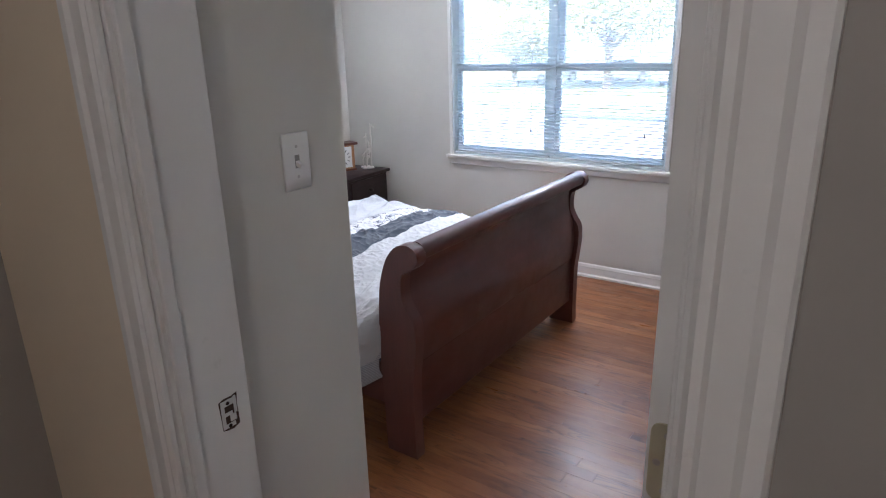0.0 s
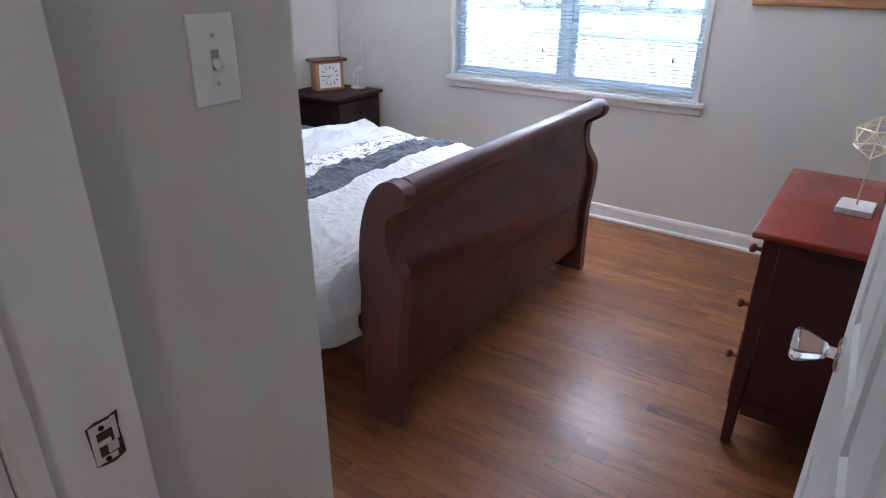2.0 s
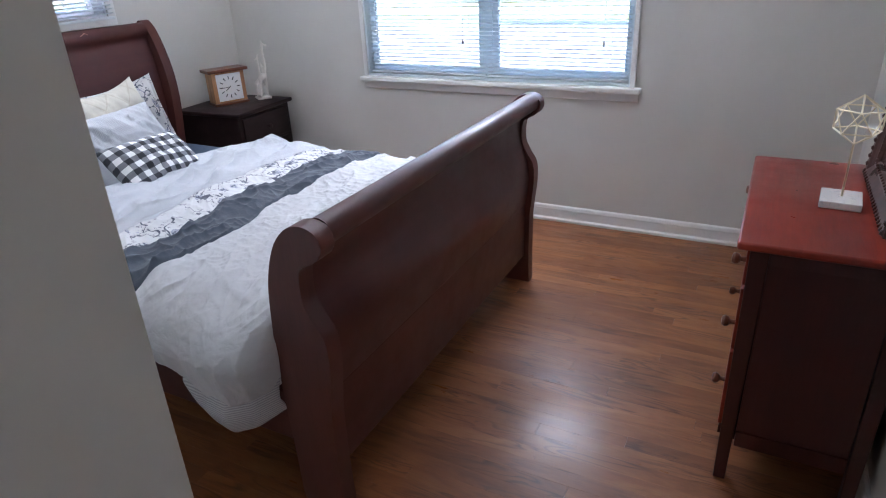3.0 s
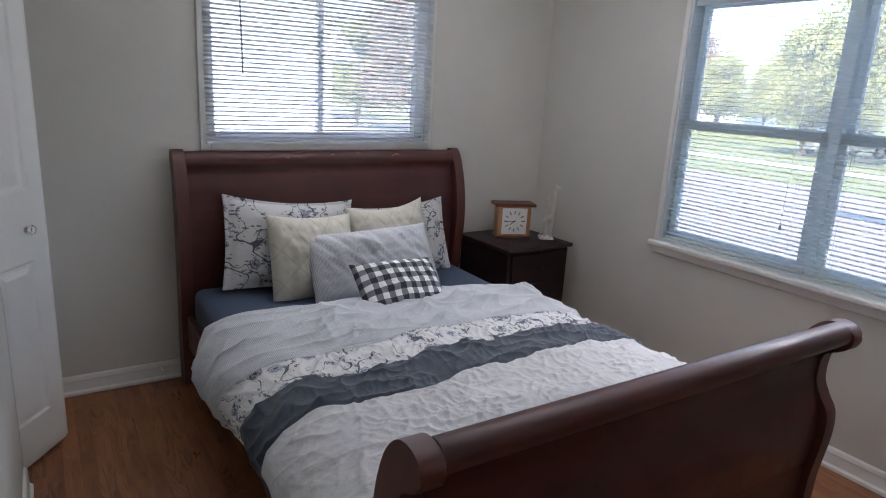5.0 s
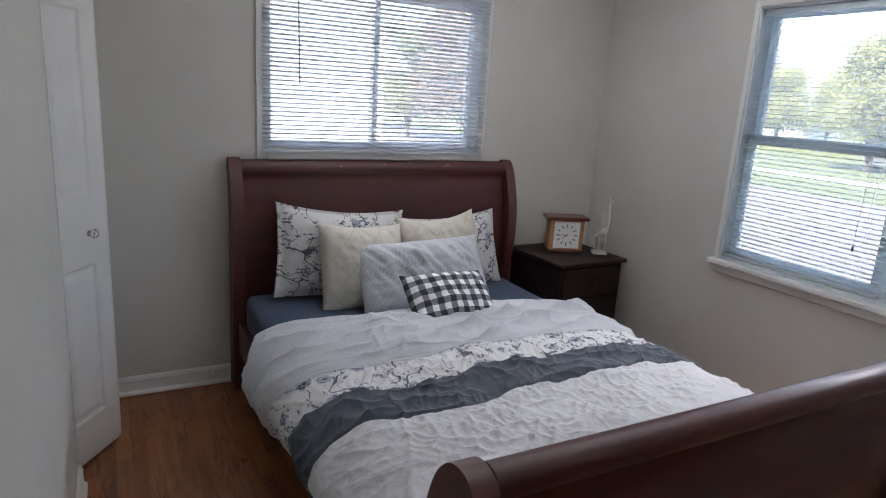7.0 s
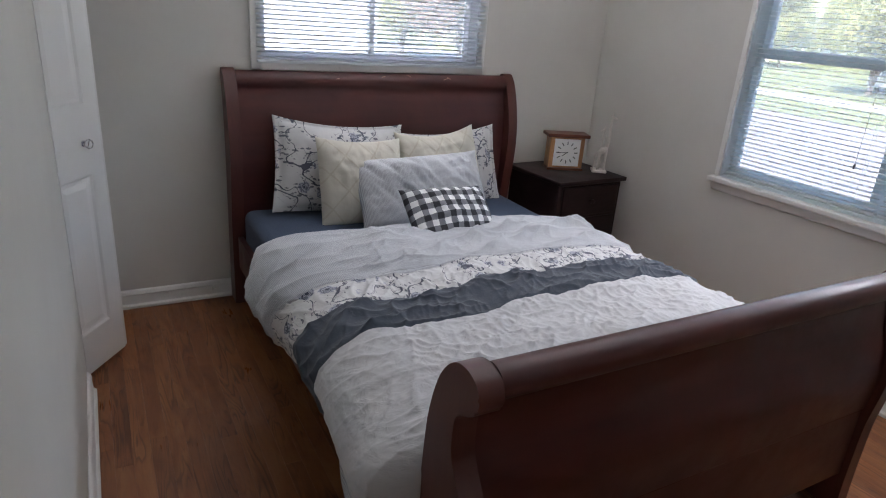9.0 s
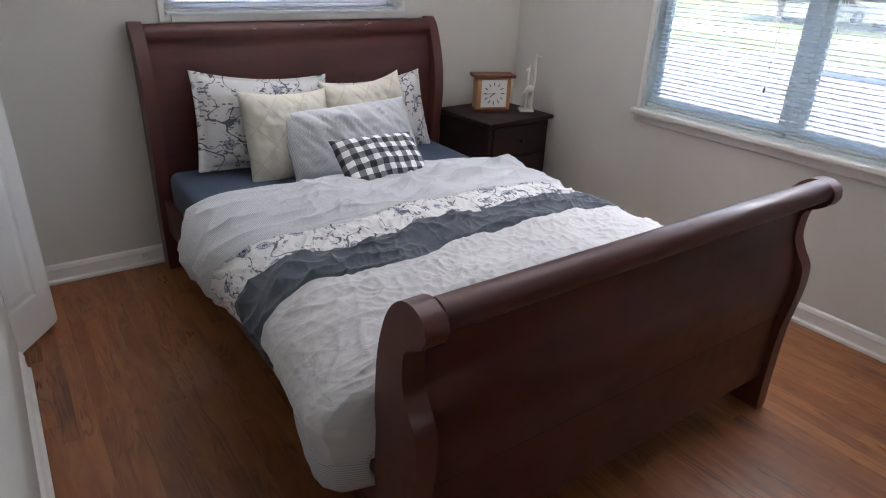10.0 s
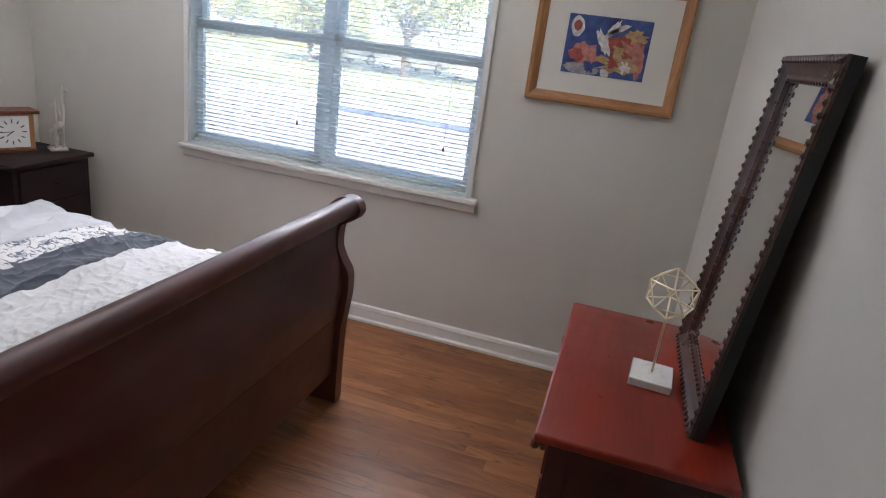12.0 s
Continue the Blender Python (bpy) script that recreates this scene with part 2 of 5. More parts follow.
def make_cherry():
    m = mat("bed_cherry", (0.07, 0.018, 0.013), 0.46, Coat_Weight=0.22, Coat_Roughness=0.18)
    g = noise_tex(m, coords(m, "Object", (1, 0.08, 1)), 14, 3)
    col = ramp(m, g, [(0.3, (0.066, 0.0165, 0.0138)), (0.7, (0.097, 0.0245, 0.0192))])
    blot = ramp(m, noise_tex(m, coords(m), 4.0, 5, 0.6), [(0.3, (0.78, 0.78, 0.80)), (0.7, (1.15, 1.12, 1.10))])
    col = mixc(m, 1.0, col, blot, "MULTIPLY")
    nick = ramp(m, noise_tex(m, coords(m, "Object", (1, 0.35, 1)), 60, 6, 0.7), [(0.71, (0, 0, 0)), (0.75, (1, 1, 1))])
    col = mixc(m, math_node(m, "MULTIPLY", nick, 0.45), col, (0.26, 0.12, 0.085))
    link(m, col, shader(m).inputs["Base Color"])
    gloss = noise_tex(m, coords(m), 7.0, 6, 0.65)
    link(m, ramp(m, gloss, [(0.3, (0.36, 0.36, 0.36)), (0.7, (0.56, 0.56, 0.56))]), shader(m).inputs["Roughness"])
    return m


CHERRY = make_cherry()
CHERRY_X = wood("bed_cherry_post", (0.080, 0.023, 0.018), (0.112, 0.034, 0.026), 0.40, "Z", 14, 0.03, coat=0.2, warp=0.0, patch=0.04)
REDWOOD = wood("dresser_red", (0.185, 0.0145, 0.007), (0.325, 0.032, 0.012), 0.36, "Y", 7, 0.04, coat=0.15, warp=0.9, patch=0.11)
# the dresser's wood again, much darker: shade on sides, posts and apron in colour
RED_SHADED = wood("dresser_red_shaded", (0.038, 0.006, 0.006), (0.060, 0.010, 0.009), 0.42, "Z", 12, 0.04, warp=0.3, patch=0.05)
DARKWOOD = wood("nightstand_wood", (0.016, 0.0085, 0.0085), (0.030, 0.015, 0.0140), 0.45, "Y", 14, 0.05, warp=0.3)
shader(DARKWOOD).inputs["Specular IOR Level"].default_value = 0.25
CLOCKWOOD = wood("clock_wood", (0.30, 0.13, 0.05), (0.52, 0.27, 0.12), 0.4, "Z", 12, 0.05)
CLOCKTRIM = wood("clock_trim", (0.09, 0.025, 0.012), (0.18, 0.055, 0.025), 0.35, "Y", 12, 0.05)
FRAMEWOOD = wood("picture_frame_oak", (0.30, 0.13, 0.05), (0.50, 0.25, 0.11), 0.38, "X", 12, 0.08)
ESPRESSO = wood("mirror_frame_wood", (0.034, 0.014, 0.011), (0.105, 0.044, 0.032), 0.30, "Z", 8, 0.1)
NAVY = fabric("navy_sheet", (0.020, 0.042, 0.085))
BOXCLOTH = fabric("box_spring_cloth", (0.10, 0.09, 0.09))
BRASS = mat("brass", (0.66, 0.63, 0.47), 0.45, 0.6)
GOLD = mat("gold_wire", (0.82, 0.74, 0.54), 0.35, 1.0)
STEEL = mat("worn_steel", (0.62, 0.60, 0.57), 0.45, 1.0)
CHROME = mat("chrome", (0.8, 0.8, 0.8), 0.15, 1.0)
WORN_PLATE = paint("painted_steel", (0.66, 0.65, 0.62), 0.42, 0.08, 400, 0.3, scuffs=0.6)
BARE = paint("bare_chipped_wood", (0.075, 0.045, 0.032), 0.85, 0.3, 300, 0.5)
# the pale slot in grey: its slight shadow is in the colour
SLOT_SHADE = mat("switch_slot_shade", (0.34, 0.33, 0.31), 0.6)
DARK = mat("dark_void", (0.02, 0.014, 0.01), 0.9)
BLACK = mat("flat_black", (0.012, 0.012, 0.014), 0.5)
PLASTIC = mat("switch_plastic", (0.80, 0.79, 0.76), 0.35)
CRYSTAL = mat("cut_glass", (1, 1, 1), 0.14, 0.0, Transmission_Weight=1.0, IOR=1.5)
MIRROR = mat("mirror_glass", (0.86, 0.88, 0.87), 0.02, 1.0)
MAT_BOARD = paint("mat_board", (0.74, 0.72, 0.66), 0.85, 0.01, 500, 0.05)
CLOCKFACE = mat("clock_face", (0.85, 0.85, 0.83), 0.5)
BONE = paint("figurine_resin", (0.74, 0.70, 0.63), 0.55, 0.12, 90, 0.3)


def make_marble():
    m = mat("white_marble", (0.85, 0.84, 0.82), 0.25)
    v = coords(m)
    col = ramp(m, noise_tex(m, v, 22, 8, 0.6, 2.5), [(0.34, (0.70, 0.70, 0.71)), (0.44, (0.86, 0.85, 0.83))])
    link(m, col, shader(m).inputs["Base Color"])
    return m


MARBLE = make_marble()


def make_pane():
    m = bpy.data.materials.new("window_glass")
    m.use_nodes = True
    nt = m.node_tree
    nt.nodes.remove(nt.nodes["Principled BSDF"])
    tr = nt.nodes.new("ShaderNodeBsdfTransparent")
    tr.inputs[0].default_value = (0.94, 0.96, 0.96, 1)
    gl = nt.nodes.new("ShaderNodeBsdfGlossy")
    gl.inputs["Roughness"].default_value = 0.02
    fr = nt.nodes.new("ShaderNodeFresnel")
    fr.inputs[0].default_value = 1.45
    mx = nt.nodes.new("ShaderNodeMixShader")
    nt.links.new(fr.outputs[0], mx.inputs[0])
    nt.links.new(tr.outputs[0], mx.inputs[1])
    nt.links.new(gl.outputs[0], mx.inputs[2])
    # a pale veil over the view, standing for flare from the bright outdoors
    flare_veil = nt.nodes.new("ShaderNodeBsdfTranslucent")
    flare_veil.inputs[0].default_value = (0.9, 0.92, 0.9, 1)
    veil_mix = nt.nodes.new("ShaderNodeMixShader")
    veil_mix.inputs[0].default_value = 0.16
    nt.links.new(mx.outputs[0], veil_mix.inputs[1])
    nt.links.new(flare_veil.outputs[0], veil_mix.inputs[2])
    nt.links.new(veil_mix.outputs[0], nt.nodes["Material Output"].inputs[0])
    return m


PANE = make_pane()


# translucent share only brightens the backlit aluminium
SLAT = see_light(mat("blind_slat", (0.80, 0.83, 0.83), 0.4), (0.86, 0.89, 0.89), 0.26)

# stripe places along the bed, from the head end to the foot
FOLD, HEM, DARK_A, DARK_B, FOOT = -2.50, -1.99, -1.83, -1.64, -1.085


def make_duvet():
    """Pin-striped turned-down lining, floral band, slate band, white crinkled cloth."""
    m = mat("duvet_cloth", (0.8, 0.8, 0.8), 0.9)
    uv, u, v = uv_split(m)
    pin = saw(m, v, 240, 0.45)
    lining = mixc(m, math_node(m, "MULTIPLY", pin, 0.6), (0.50, 0.51, 0.525), (0.25, 0.27, 0.29))
    flor = floral_colour(m, uv, scale=1.9)
    slate = ramp(m, noise_tex(m, uv, 30, 5), [(0.3, (0.046, 0.056, 0.074)), (0.7, (0.062, 0.075, 0.095))])
    white = ramp(m, noise_tex(m, uv, 8, 5), [(0.3, (0.52, 0.52, 0.525)), (0.7, (0.58, 0.58, 0.58))])
    uu = u
    col = mixc(m, math_node(m, "GREATER_THAN", uu, HEM), lining, flor)
    col = mixc(m, math_node(m, "GREATER_THAN", uu, DARK_A), col, slate)
    col = mixc(m, math_node(m, "GREATER_THAN", uu, DARK_B), col, white)
    link(m, col, shader(m).inputs["Base Color"])
    shader(m).inputs["Sheen Weight"].default_value = 0.12
    crink = math_node(m, "ABSOLUTE", math_node(m, "SUBTRACT", noise_tex(m, uv, 26, 4, 0.6, 0.8), 0.5))
    seer = math_node(m, "MULTIPLY", noise_tex(m, uv, 95, 2), math_node(m, "GREATER_THAN", uu, DARK_B))
    bump(m, math_node(m, "ADD", math_node(m, "MULTIPLY", crink, -3.0), math_node(m, "MULTIPLY", seer, 0.6)), 0.5, 0.0030)
    return m


DUVET = make_duvet()


def make_pinstripe():
    m = mat("pinstripe_cotton", (0.7, 0.7, 0.7), 0.9)
    uv, u, v = uv_split(m)
    pin = saw(m, u, 190, 0.45)
    link(m, mixc(m, math_node(m, "MULTIPLY", pin, 0.6), (0.54, 0.55, 0.565), (0.24, 0.26, 0.28)), shader(m).inputs["Base Color"])
    bump(m, noise_tex(m, uv, 28, 5, 0.6, 1.0), 0.35, 0.006)
    return m


def make_gingham():
    m = mat("gingham_cotton", (0.5, 0.5, 0.5), 0.9)
    uv, u, v = uv_split(m)
    s = math_node(m, "ADD", saw(m, u, 18.0, 0.5), saw(m, v, 18.0, 0.5))
    col = ramp(m, math_node(m, "MULTIPLY", s, 0.5), [(0.0, (0.78, 0.78, 0.77)), (0.5, (0.19, 0.195, 0.21)), (1.0, (0.028, 0.029, 0.034))])
    for n in m.node_tree.nodes:
        if n.type == "VALTORGB":
            n.color_ramp.interpolation = "CONSTANT"
            n.color_ramp.elements[1].position, n.color_ramp.elements[2].position = 0.3, 0.8
    link(m, col, shader(m).inputs["Base Color"])
    bump(m, noise_tex(m, uv, 500, 2), 0.2, 0.001)
    return m


def make_floral():
    m = mat("floral_cotton", (0.8, 0.8, 0.8), 0.9)
    uv, u, v = uv_split(m)
    link(m, floral_colour(m, uv, scale=1.7), shader(m).inputs["Base Color"])
    bump(m, noise_tex(m, uv, 25, 5), 0.3, 0.005)
    return m


def make_cream():
    """Cream cotton with tufted diamond outlines."""
    m = mat("cream_cotton", (0.7, 0.66, 0.55), 0.95)
    uv, u, v = uv_split(m)
    a = math_node(m, "PINGPONG", math_node(m, "MULTIPLY", u, 7.0), 0.5)
    b = math_node(m, "PINGPONG", math_node(m, "MULTIPLY", v, 6.0), 0.5)
    d = math_node(m, "ABSOLUTE", math_node(m, "SUBTRACT", math_node(m, "ADD", a, b), 0.5))
    line = math_node(m, "LESS_THAN", d, 0.035)
    link(m, mixc(m, math_node(m, "MULTIPLY", line, 0.5), (0.56, 0.53, 0.45), (0.45, 0.41, 0.31)), shader(m).inputs["Base Color"])
    bump(m, math_node(m, "ADD", math_node(m, "MULTIPLY", line, 0.6), noise_tex(m, uv, 60, 5)), 0.4, 0.004)
    return m


PINSTRIPE, GINGHAM, FLORAL, CREAM = make_pinstripe(), make_gingham(), make_floral(), make_cream()


# ---- mesh helpers ----
def mesh_ob(name, verts, faces, material, parent=None, label="", smooth=False, uvs=None):
    me = bpy.data.meshes.new(name)
    me.from_pydata([tuple(v) for v in verts], [], faces)
    if uvs is not None:
        lay = me.uv_layers.new(name="UVMap")
        idx = np.empty(len(me.loops), dtype=np.int32)
        me.loops.foreach_get("vertex_index", idx)
        lay.data.foreach_set("uv", np.asarray(uvs, dtype=np.float32)[idx].ravel())
    me.materials.append(material)
    if smooth:
        me.polygons.foreach_set("use_smooth", [True] * len(me.polygons))
    me.update()
    ob = new(name, me)
    if parent:
        ob.parent = parent
    if label:
        ob["label"] = label
    return ob


def part(name, bm, material, parent=None, label="", smooth=False):
    """Links a bmesh as one mesh object under a thing or a part."""
    bmesh.ops.recalc_face_normals(bm, faces=bm.faces)
    me = bpy.data.meshes.new(name)
    bm.to_mesh(me)
    bm.free()
    me.materials.append(material)
    if smooth:
        me.polygons.foreach_set("use_smooth", [True] * len(me.polygons))
        me.set_sharp_from_angle(angle=radians(35))
    ob = new(name, me)
    if parent:
        ob.parent = parent
    if label:
        ob["label"] = label
    return ob


def thing(name, label, category, m=None, group="", kind=""):
    ob = new(name)
    ob.empty_display_size = 0.1
    if m is not None:
        ob.matrix_basis = m
    return tagged(ob, label, category, group, kind)


def add_box(bm, x0, x1, y0, y1, z0, z1, bevel=0.0, seg=2):
    r = bmesh.ops.create_cube(bm, size=1.0)
    vs = r["verts"]
    for v in vs:
        v.co = Vector((x0 + (v.co.x + 0.5) * (x1 - x0), y0 + (v.co.y + 0.5) * (y1 - y0), z0 + (v.co.z + 0.5) * (z1 - z0)))
    if bevel:
        es = list({e for v in vs for e in v.link_edges})
        bmesh.ops.bevel(bm, geom=es, offset=bevel, segments=seg, affect="EDGES", profile=0.5)
    return vs


def box(x0, x1, y0, y1, z0, z1, bevel=0.0, seg=2):
    bm = bmesh.new()
    add_box(bm, x0, x1, y0, y1, z0, z1, bevel, seg)
    return bm


def add_prism(bm, outline, axis, a, b):
    """Extrudes a closed outline of (p, q) along an axis: 'y' takes (x, z), 'x' takes (y, z), 'z' takes (x, y)."""
    put = {"y": lambda p, q, t: (p, t, q), "x": lambda p, q, t: (t, p, q), "z": lambda p, q, t: (p, q, t)}[axis]
    va = [bm.verts.new(put(p, q, a)) for p, q in outline]
    vb = [bm.verts.new(put(p, q, b)) for p, q in outline]
    n = len(outline)
    for i in range(n):
        bm.faces.new((va[i], va[(i + 1) % n], vb[(i + 1) % n], vb[i]))
    fa, fb = bm.faces.new(va), bm.faces.new(vb[::-1])
    return fa, fb


def prism(outline, axis, a, b, bevel=0.0):
    bm = bmesh.new()
    fa, fb = add_prism(bm, outline, axis, a, b)
    if bevel:
        es = list(set(fa.edges) | set(fb.edges))
        bmesh.ops.bevel(bm, geom=es, offset=bevel, segments=3, affect="EDGES", profile=0.5)
    return bm


def add_lathe(bm, profile, axis="z", centre=(0, 0, 0), n=20):
    """Turns a profile of (radius, height) round an axis."""
    rings = []
    c = Vector(centre)
    for r, h in profile:
        ring = []
        for i in range(n):
            a = 2 * math.pi * i / n
            p, q = r * math.cos(a), r * math.sin(a)
            co = {"z": (p, q, h), "x": (h, p, q), "y": (p, h, q)}[axis]
            ring.append(bm.verts.new(c + Vector(co)))
        rings.append(ring)
    for a, b in zip(rings, rings[1:]):
        for i in range(n):
            bm.faces.new((a[i], a[(i + 1) % n], b[(i + 1) % n], b[i]))
    bm.faces.new(rings[0][::-1])
    bm.faces.new(rings[-1])


def lathe(profile, axis="z", centre=(0, 0, 0), n=20):
    bm = bmesh.new()
    add_lathe(bm, profile, axis, centre, n)
    return bm


def add_rod(bm, a, b, r, n=8, r2=None):
    a, b = Vector(a), Vector(b)
    r2 = r if r2 is None else r2
    q = (b - a).to_track_quat("Z", "Y")
    ra, rb = [], []
    for i in range(n):
        t = 2 * math.pi * i / n
        d = q @ Vector((math.cos(t), math.sin(t), 0))
        ra.append(bm.verts.new(a + d * r))
        rb.append(bm.verts.new(b + d * r2))
    for i in range(n):
        bm.faces.new((ra[i], ra[(i + 1) % n], rb[(i + 1) % n], rb[i]))
    bm.faces.new(ra[::-1])
    bm.faces.new(rb)


def rod(a, b, r, n=8, r2=None):
    bm = bmesh.new()
    add_rod(bm, a, b, r, n, r2)
    return bm


def smooth_curve(pts, steps=6):
    """A Catmull-Rom line through the points."""
    out = []
    for i in range(len(pts) - 1):
        p0, p1, p2, p3 = pts[max(0, i - 1)], pts[i], pts[i + 1], pts[min(len(pts) - 1, i + 2)]
        for k in range(steps):
            t = k / steps
            out.append(tuple(0.5 * (2 * b + (c - a) * t + (2 * a - 5 * b + 4 * c - d) * t * t + (3 * b - a - 3 * c + d) * t ** 3) for a, b, c, d in zip(p0, p1, p2, p3)))
    out.append(tuple(pts[-1]))
    return out


# ---- the room ----
XW, XE, YN, YS = -3.335, 0.374, 4.325, 0.95      # faces of the bedroom's walls
YC = 1.315                                       # face of the closet's front wall
XS = -0.557                                      # face of the switch wall
CEILING = 2.44
W1 = (2.184, 3.406, 1.22, 2.05)                    # west window's opening: y0, y1, z0, z1
W2 = (-2.280, -0.682, 0.788, 2.05)                # north window's opening: x0, x1, z0, z1
T = 0.12
HALL_Y = 0.81                                    # hall face of the door wall
DOOR = (-0.52, 0.303, 2.05)                      # door opening: x0, x1, top


def wall(name, boxes, label, material=WALL):
    bm = bmesh.new()
    for b in boxes:
        add_box(bm, *b)
    return tagged(part(name, bm, material), label, "wall", kind="structure")


wall("wall_north", [(XW - T, W2[0], YN, YN + T, -0.2, CEILING), (W2[1], XE + T, YN, YN + T, -0.2, CEILING),
                    (W2[0], W2[1], YN, YN + T, -0.2, W2[2]), (W2[0], W2[1], YN, YN + T, W2[3], CEILING)], "greige painted plaster wall with a double window")
wall("wall_west", [(XW - T, XW, 0.81, W1[0], -0.2, CEILING), (XW - T, XW, W1[1], YN, -0.2, CEILING),
                   (XW - T, XW, W1[0], W1[1], -0.2, W1[2]), (XW - T, XW, W1[0], W1[1], W1[3], CEILING)], "greige painted plaster wall behind the headboard")
wall("wall_east", [(XE, XE + T, YS, YN, -0.2, CEILING)], "greige painted plaster wall beside the dresser")
wall("wall_south", [(XW, DOOR[0] - 0.001, HALL_Y + 0.002, YS, -0.2, CEILING), (DOOR[1], XE + T, HALL_Y + 0.002, YS, -0.2, CEILING),
                    (DOOR[0] - 0.001, DOOR[1], HALL_Y + 0.002, YS, DOOR[2], CEILING)], "greige painted wall round the bedroom doorway")
BIF = (-3.22, -2.62, 2.08)                       # closet opening
wall("wall_switch", [(XS - 0.10, XS, YS, YC, 0, CEILING)], "greige painted return wall with a light switch")
wall("wall_closet", [(BIF[1], XS - 0.10, YC - 0.10, YC, 0, CEILING),
                     (XW, BIF[0], YC - 0.10, YC, 0, CEILING), (BIF[0], BIF[1], YC - 0.10, YC, BIF[2], CEILING)], "greige painted wall round the closet opening")
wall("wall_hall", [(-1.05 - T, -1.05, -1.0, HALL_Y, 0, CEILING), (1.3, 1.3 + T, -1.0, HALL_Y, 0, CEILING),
                   (-1.05 - T, 1.3 + T, -1.0 - T, -1.0, 0, CEILING), (XE + T, 1.3 + T, HALL_Y, HALL_Y + T, 0, CEILING)], "warm greige painted hall walls, shade in their colour", HALL_SHADED)
# same wall plane as hall_wall_face; its cream colour holds the warm light
wall("hall_wall_strip", [(-1.05, DOOR[0] - 0.05, HALL_Y - 0.004, HALL_Y, 0, CEILING)], "strip of hall wall beside the casing, warm light in its colour", HALL_LIT)
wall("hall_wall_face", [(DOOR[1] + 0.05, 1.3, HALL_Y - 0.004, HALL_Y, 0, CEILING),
                        (DOOR[0] - 0.05, DOOR[1] + 0.05, HALL_Y - 0.004, HALL_Y, 2.1, CEILING)], "warm greige hall side of the door wall, shade in its colour", HALL_SHADED)
tagged(part("ceiling", box(XW - T, 1.3 + T, -1.0 - T, YN + T, CEILING, CEILING + 0.1), CEIL), "plain white plaster ceiling", "ceiling", kind="structure")
tagged(part("hall_floor", box(-1.05, 1.3, -1.0, HALL_Y, -0.05, -0.001), OAK), "varnished oak hall floor", "floor", kind="structure")


def baseboard(name, axis, a, b, face, out):
    """A moulded skirting board along a wall; out: the way into the room."""
    prof = [(0, 0), (0.026, 0), (0.026, 0.014), (0.016, 0.022), (0.014, 0.066), (0.016, 0.072), (0.011, 0.088), (0.004, 0.094), (0, 0.094)]
    prof = [(face + out * p, q) for p, q in prof]
    return tagged(part(name, prism(prof, axis, a, b), TRIM), "white painted moulded wooden baseboard", "baseboard", kind="structure")


baseboard("baseboard_north", "x", XW, XE, YN - 0.0005, -1)
baseboard("baseboard_west", "y", YC, YN - 0.026, XW + 0.0005, 1)
baseboard("baseboard_east", "y", YS, YN - 0.026, XE - 0.0005, -1)
baseboard("baseboard_closet", "x", BIF[1] + 0.03, XS, YC + 0.0005, 1)
baseboard("baseboard_switch", "y", YS + 0.005, YC, XS + 0.0005, 1)


# ---- doorway ----
def frame_side(name, x0, x1, stop0, stop1):
    ob = part(name, box(x0, x1, HALL_Y - 0.002, YS + 0.004, 0, DOOR[2], 0.002), TRIM)
    tagged(ob, "white painted door jamb with scuffed paint", "door frame", kind="structure")
    part("door_stop", box(stop0, stop1, 0.815, 0.838, 0, DOOR[2] - 0.02, 0.003), TRIM, ob)
    return ob


frame_side("door_frame_west", DOOR[0], -0.502, -0.502, -0.490)
frame_side("door_frame_east", 0.285, DOOR[1], 0.279, 0.285)
tagged(part("door_frame_head", box(-0.502, 0.285, HALL_Y - 0.002, YS + 0.004, DOOR[2] - 0.018, DOOR[2] - 0.0005, 0.002), TRIM), "white painted door frame head", "door frame", kind="structure")


def casing(name, x_in, way, z1):
    """A moulded casing board on the hall side; way: -1 to the west, 1 to the east."""
    prof = [(0, 0), (0, 0.010), (0.006, 0.015), (0.014, 0.012), (0.020, 0.017), (0.046, 0.017), (0.054, 0.022), (0.068, 0.022), (0.072, 0.018), (0.072, 0)]
    prof = [(x_in + way * p, HALL_Y - 0.004 - q) for p, q in prof]
    return tagged(part(name, prism(prof, "z", 0, z1), TRIM), "white moulded door casing on the hall side", "door casing", kind="structure")


casing("door_casing_west", -0.510, -1, 2.12)
casing("door_casing_east", 0.293, 1, 2.12)
tagged(part("door_casing_head", box(-0.510, 0.293, HALL_Y - 0.022, HALL_Y - 0.004, 2.045, 2.12, 0.004), TRIM), "white door casing head on the hall side", "door casing", kind="structure")

# strike plate: a bent steel plate in a chipped mortise
strike = thing("strike_plate", "worn steel strike plate in a chipped mortise", "strike plate", pose(-0.502, 0.907, 0.953))
bm = bmesh.new()
ring = [(-0.0185 + random.uniform(-0.002, 0.002), z) for z in (-0.030, -0.01, 0.012, 0.028)] + [(y, 0.032 + random.uniform(-0.004, 0.003)) for y in (-0.008, 0.008)] + [(0.0185 + random.uniform(-0.002, 0.003), z) for z in (0.034, 0.012, -0.01, -0.03)] + [(0.005, -0.035), (-0.008, -0.033)]
add_prism(bm, ring, "x", 0.0004, 0.0012)
part("mortise", bm, BARE, strike, "dark chipped wood recess")
bm = bmesh.new()
for b in ((-0.017, -0.010, -0.028, 0.028), (0.010, 0.016, -0.004, 0.030), (-0.010, 0.010, 0.016, 0.028), (-0.010, 0.006, -0.004, 0.003), (-0.010, 0.010, -0.028, -0.020), (0.000, 0.013, -0.018, -0.004)):
    add_box(bm, 0.001, 0.0032, b[0], b[1], b[2], b[3], 0.0006, 1)
